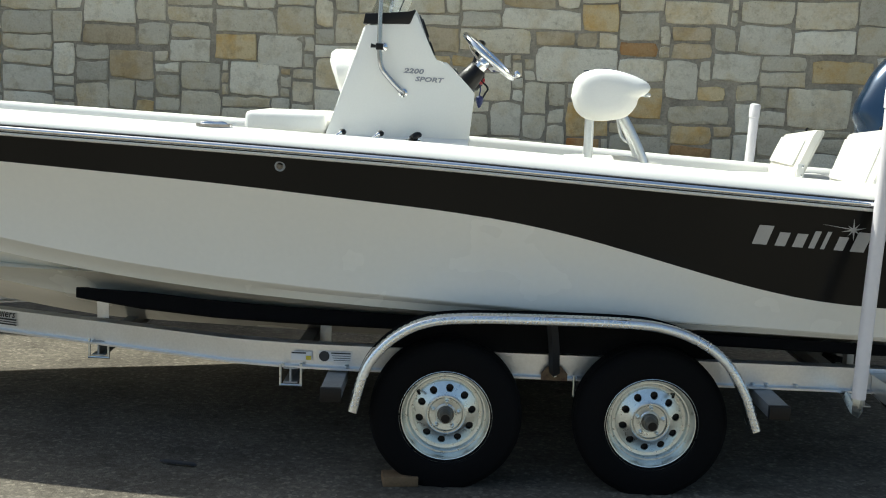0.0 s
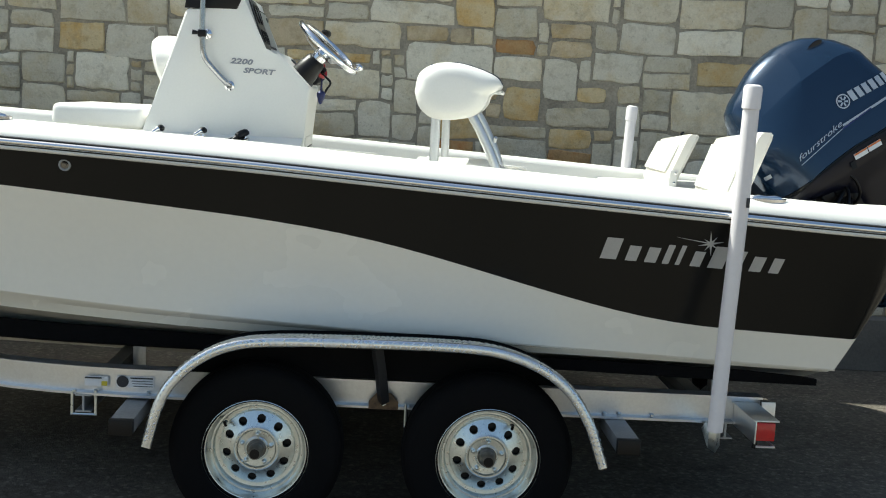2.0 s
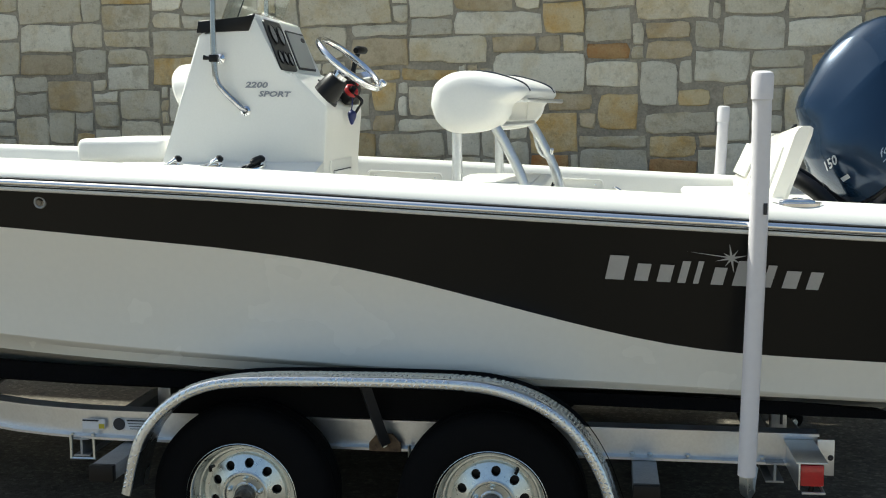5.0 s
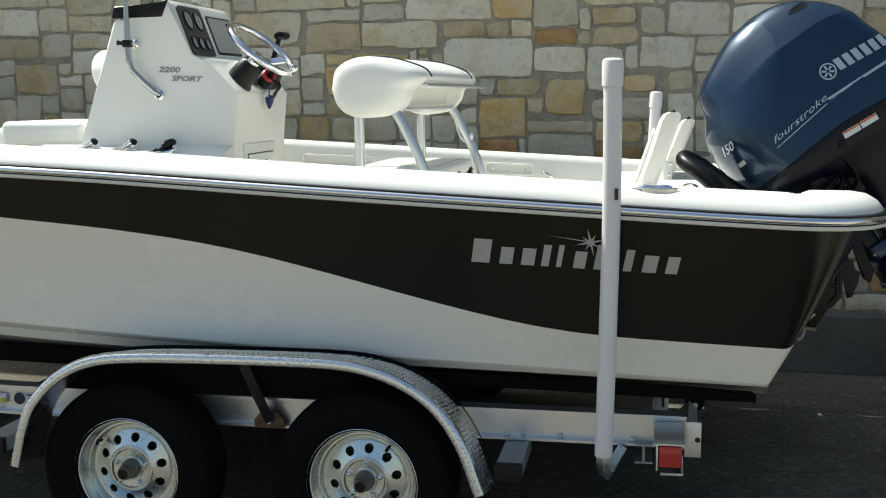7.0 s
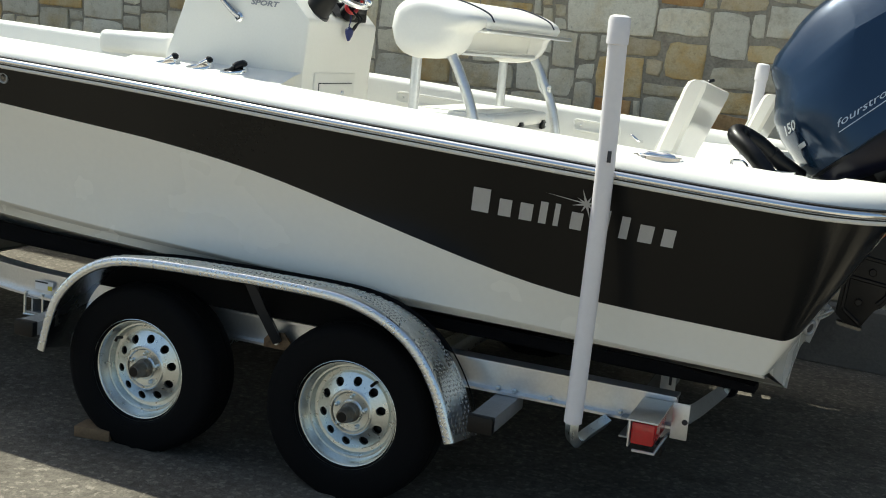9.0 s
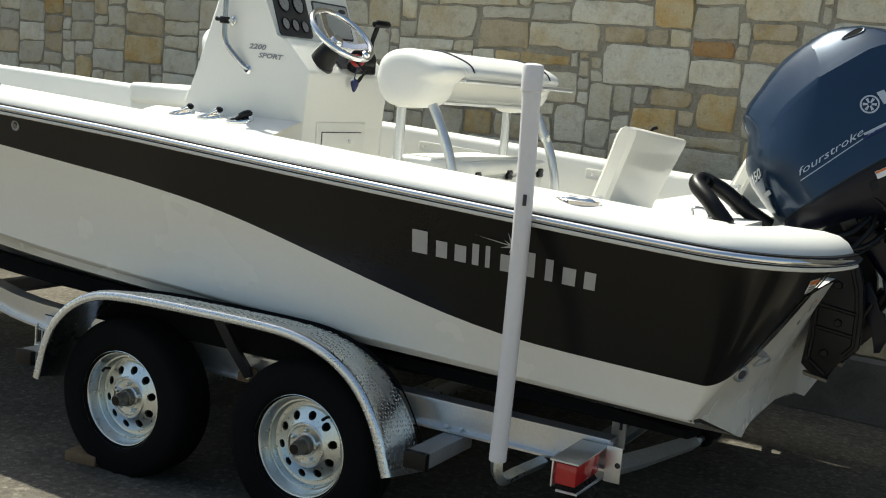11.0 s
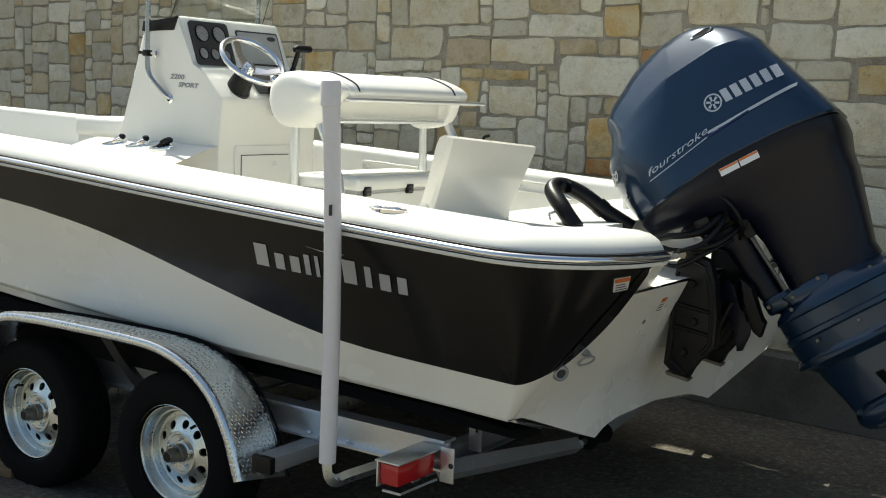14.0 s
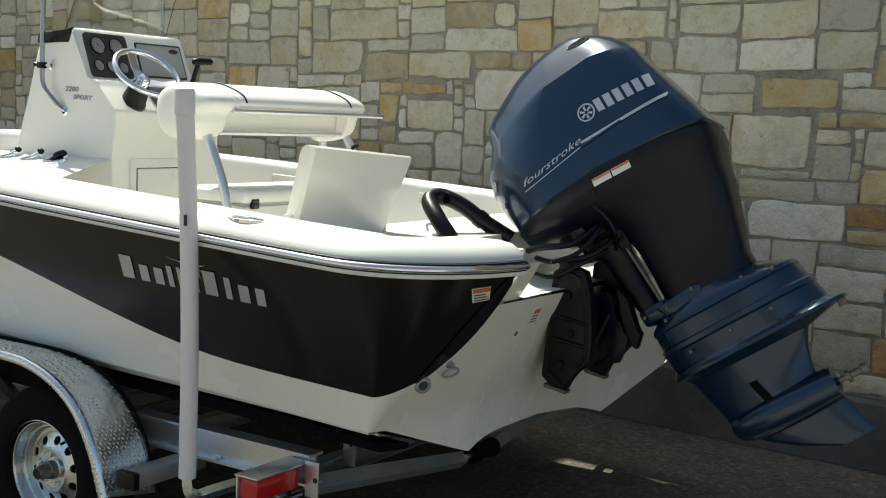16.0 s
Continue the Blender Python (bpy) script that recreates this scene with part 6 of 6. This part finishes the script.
        lathe(b, [(0.0, 0.020), (0.006, 0.018), (0.009, 0.012), (0.010, 0.0)], at(0.057, t, 0.040), ax, 6)
        part("lug_nut", b, GALV, rim)
    b = BM()
    tv = 2.45 if x < 0.5 else 0.95
    tube(b, [at(0.150, tv, 0.03), at(0.156, tv, 0.055), at(0.146, tv, 0.075)], 0.006, 8)
    part("valve_stem", b, BLACK, rim)


for s in (1, -1):
    for x in (0.02, 0.885):
        wheel(x, s)

# ---- guide poles ----


def guide_pole(foot, head, s, label):
    t = thing("guide_pole", (foot[0], foot[1], 0.40), label, "guide pole", "trailer guide poles")
    f, h = Vector(foot), Vector(head)
    b = BM()
    tube(b, bend([f, f.lerp(h, 0.33) + Vector((0.004, 0.01 * s, 0)), f.lerp(h, 0.66) + Vector((0.006, 0.008 * s, 0)), h], 6), 0.0288, 24)
    p = part("pole", b, PVC, t)
    b = BM()
    d = (h - f).normalized()
    lathe(b, [(0.0288, -0.075), (0.0328, -0.073), (0.0333, -0.005), (0.030, 0.006), (0.020, 0.011), (0.0, 0.012)], h, d, 24)
    part("cap", b, PVC, p)
    b = BM()
    o = f + d * 0.855 + Vector((0.021, -0.0215 * s, 0))
    box(b, o, (0.012, 0.004, 0.035), 0.001)
    part("small_tag", b, PRINT, p)
    b = BM()
    tube(b, bend([f + d * 0.05, f - d * 0.035, f + Vector((0.01, 0.03 * s, -0.07)), f + Vector((0.02, 0.10 * s, -0.068)), f + Vector((0.05, 0.27 * s, -0.06))], 6), 0.022, 4)
    part("bracket", b, GALV, t, "bent galvanised bracket")


guide_pole((1.712, 4.690, 0.470), (1.728, 4.637, 1.730), 1, "white pvc guide pole on a galvanised bracket at the trailer's rear")
guide_pole((1.80, 2 * C - 4.735, 0.470), (1.874, 7.303, 1.635), -1, "white pvc guide pole on the trailer's far side by the wall")

# ---- wheel chock ----
bm = BM()
box(bm, (-0.165, 4.79, 0.022), (0.15, 0.10, 0.044), 0.006, Matrix.Rotation(radians(8), 3, "Z"))
solid("wheel_chock", bm, WOOD, "short raw wood block wedged under the tyre", "wheel chock")
bm = BM()
tube(bm, bend([(-1.22, 4.93, 0.012), (-1.12, 4.90, 0.016), (-1.05, 4.89, 0.012)], 5), [0.003] + [0.009] * 9 + [0.003], 6)
solid("twig", bm, PRINT, "small dark twig lying on the asphalt", "twig")

# ---- stones of the wall ----
GRID = 0.028
rng = random.Random(11)
U0, U1, Z0, Z1 = -9.2, 4.4, 0.36, 2.95
NU, NZ = round((U1 - U0) / GRID), round((Z1 - Z0) / GRID)
taken = np.zeros((NU, NZ), dtype=int)
placed = []
# stones that stand out by their colour: their extent along the wall, their height and their kind
COLOURED = ((1.14, 1.40, 1.92, 2.04, 4), (-0.36, 0.035, 1.91, 2.09, 2), (-0.02, 0.335, 1.81, 1.905, 3), (2.45, 2.88, 1.785, 1.965, 3), (1.22, 1.46, 1.50, 1.73, 3), (0.79, 1.06, 1.265, 1.38, 4), (1.52, 1.80, 1.22, 1.335, 4),
            (1.70, 1.89, 1.64, 1.76, 3), (2.95, 3.14, 1.20, 1.315, 4), (1.49, 1.78, 1.92, 2.04, 2), (0.92, 1.20, 1.61, 1.73, 2), (0.57, 0.86, 1.985, 2.09, 2), (2.86, 3.11, 1.71, 1.79, 2), (-1.72, -1.43, 1.82, 2.02, 3),
            (-2.50, -2.18, 1.65, 1.88, 2), (-2.70, -2.31, 1.89, 2.05, 2))
# the large pale ones round them
PALE = ((0.32, 0.88, 2.10, 2.24, 1), (0.58, 1.13, 1.745, 1.98, 1), (1.45, 1.88, 2.14, 2.33, 0), (1.94, 2.30, 1.995, 2.18, 1), (2.31, 2.73, 1.99, 2.14, 1), (1.14, 1.48, 1.75, 1.915, 1), (1.79, 2.10, 1.80, 1.98, 1), (0.05, 0.55, 1.915, 2.10, 0),
        (2.32, 2.74, 1.49, 1.765, 0), (2.75, 2.95, 1.42, 1.62, 5), (2.41, 2.945, 1.13, 1.32, 1), (-0.68, -0.06, 2.18, 2.38, 0), (-0.87, -0.39, 1.97, 2.17, 0), (0.05, 0.40, 1.58, 1.78, 0), (1.14, 1.40, 2.05, 2.24, 5),
        (1.50, 1.91, 1.48, 1.625, 0), (-1.42, -1.09, 1.80, 2.02, 1), (-1.62, -1.24, 1.57, 1.81, 1), (-2.05, -1.74, 1.79, 1.97, 1))


def claim(i0, i1, j0, j1, kind):
    taken[i0:i1, j0:j1] = 1
    placed.append((i0, i1, j0, j1, kind))


for u0, u1, z0, z1, kind in COLOURED + PALE:
    claim(round((u0 - U0) / GRID), round((u1 - U0) / GRID), round((z0 - Z0) / GRID), round((z1 - Z0) / GRID), kind)
SIZES = ((6, 4), (8, 4), (10, 4), (12, 4), (14, 4), (8, 6), (10, 6), (12, 6), (14, 6), (16, 6), (10, 7), (12, 7), (14, 7), (16, 7), (18, 7), (18, 6), (8, 8), (12, 8), (16, 9), (6, 6), (7, 6), (16, 7), (14, 6), (18, 7), (5, 3), (8, 3), (6, 3), (6, 4))
for j in range(NZ):
    for i in range(NU):
        if taken[i, j]:
            continue
        w, h = rng.choice(SIZES)
        w += rng.choice((-1, 0, 0, 1))
        free = 0
        while i + free < NU and not taken[i + free, j] and free < 24:
            free += 1
        if free - w < 5:
            w = free if free <= 19 else free - 9
        room = 0
        while j + room < NZ and not taken[i:i + w, j + room].any() and room < 12:
            room += 1
        if room - h < 3:
            h = room if room <= 10 else 6
        if w <= 4:
            h = min(h, rng.choice((3, 4, 5)))
        if min(w, h) < 2:
            taken[i:i + w, j:j + h] = 1
            continue
        claim(i, i + w, j, j + h, rng.choices((0, 1, 2, 3, 4, 5), (36, 26, 13, 4, 1.0, 20))[0])


def wander(u, z):
    """The joints' drift from straight lines, the same for all stones that share them."""
    return (u + 0.016 * noise.noise((u * 2.3, z * 3.1, 1.7)) + 0.008 * noise.noise((u * 9.0, z * 7.0, 5.1)),
            z + 0.020 * noise.noise((u * 1.7, z * 2.6, 9.3)) + 0.009 * noise.noise((u * 8.0, z * 9.0, 3.3)))


def stone_shape(u0, u1, z0, z1, add):
    """A rough-hewn block: a wandering, chipped outline with blunt corners, a rounded arris and an uneven face. Adds its points and faces by add()."""
    g = rng.uniform(0.004, 0.009)
    u0, u1, z0, z1 = u0 + g, u1 - g, z0 + g, z1 - g
    w, h = u1 - u0, z1 - z0
    j = min(0.013, 0.09 * min(w, h) + 0.002)
    lean = [rng.uniform(-j, j) for _ in range(4)]
    nu, nz = max(2, round(w / 0.062)), max(2, round(h / 0.062))
    ring0 = [(u0 + w * k / nu, z0 + lean[0] * (k / nu - 0.5)) for k in range(nu)] + [(u1 + lean[1] * (k / nz - 0.5), z0 + h * k / nz) for k in range(nz)]
    ring0 += [(u1 - w * k / nu, z1 + lean[2] * (k / nu - 0.5)) for k in range(nu)] + [(u0 + lean[3] * (k / nz - 0.5), z1 - h * k / nz) for k in range(nz)]
    ring0 = [wander(u, z) for u, z in ring0]
    n = len(ring0)
    cu, cz = sum(p[0] for p in ring0) / n, sum(p[1] for p in ring0) / n
    corners = (0, nu, nu + nz, 2 * nu + nz)
    base = []
    for k, (u, z) in enumerate(ring0):
        a, c = ring0[k - 1], ring0[(k + 1) % n]
        soft = rng.choice((0.04, 0.08, 0.14, 0.3)) if k in corners else 0.1
        u, z = u + soft * ((a[0] + c[0]) / 2 - u), z + soft * ((a[1] + c[1]) / 2 - z)
        bite = rng.uniform(0.0, 0.010) if rng.random() < 0.22 else 0.0
        d = Vector((cu - u, cz - z)).normalized() * bite
        base.append((u + d.x + rng.uniform(-0.0035, 0.0035), z + d.y + rng.uniform(-0.0035, 0.0035)))
    out = rng.uniform(0.006, 0.015)
    e = min(0.008, 0.15 * min(w, h))
    cant = rng.uniform(-0.010, 0.010), rng.uniform(-0.008, 0.008)
    pts, faces = [], []
    levels = ((0.0, -0.004), (0.0, out * 0.50), (e * 0.45, out * 0.90), (e * 1.4, out), (None, out + 0.003))
    for inset, o in levels:
        for u, z in base:
            if inset is None:
                su, sz = cu + (u - cu) * 0.5, cz + (z - cz) * 0.5
            else:
                su, sz = (u - cu) * (1 - inset / max(w / 2, 0.02)) + cu, (z - cz) * (1 - inset / max(h / 2, 0.02)) + cz
            rise = rng.uniform(-0.003, 0.003) + cant[0] * (su - cu) / w + cant[1] * (sz - cz) / h if o > 0 else 0.0
            pts.append(on_wall(su, sz, o + rise))
    m = len(levels)
    for r in range(m - 1):
        for k in range(n):
            faces.append((r * n + k, r * n + (k + 1) % n, (r + 1) * n + (k + 1) % n, (r + 1) * n + k))
    pts.append(on_wall(cu, cz, out + rng.uniform(0.0, 0.006)))
    for k in range(n):
        faces.append(((m - 1) * n + k, (m - 1) * n + (k + 1) % n, m * n))
    add(pts, faces)


near, far = [], []
for s in placed:
    u, z = U0 + GRID * (s[0] + s[1]) / 2, Z0 + GRID * (s[2] + s[3]) / 2
    (near if -1.75 < u < 3.4 and 1.1 < z < 2.55 else far).append(s)
near.sort(key=lambda s: abs((s[0] + s[1]) / 2 * GRID + U0 - 0.8))
far += near[298:]
near = near[:298]
for i0, i1, j0, j1, kind in near:
    def add(pts, faces, kind=kind):
        me = bpy.data.meshes.new("stone")
        me.from_pydata(pts, [], faces)
        me.materials.append(STONES[kind])
        me.polygons.foreach_set("use_smooth", [True] * len(me.polygons))
        me.set_sharp_from_angle(angle=radians(50))
        new("stone", me).parent = wall
    stone_shape(U0 + GRID * i0, U0 + GRID * i1, Z0 + GRID * j0, Z0 + GRID * j1, add)
allp, allf, allk = [], [], []
for i0, i1, j0, j1, kind in far:
    def add(pts, faces, kind=kind):
        b = len(allp)
        allp.extend(pts)
        allf.extend([tuple(q + b for q in f) for f in faces])
        allk.extend([kind] * len(faces))
    stone_shape(U0 + GRID * i0, U0 + GRID * i1, Z0 + GRID * j0, Z0 + GRID * j1, add)
me = bpy.data.meshes.new("stones")
me.from_pydata(allp, [], allf)
for m in STONES:
    me.materials.append(m)
me.polygons.foreach_set("material_index", allk)
me.polygons.foreach_set("use_smooth", [True] * len(me.polygons))
me.set_sharp_from_angle(angle=radians(50))
rest = new("stones", me)
rest.parent = wall
tagged(rest, "rough cream and tan limestone blocks", kind="stuff")
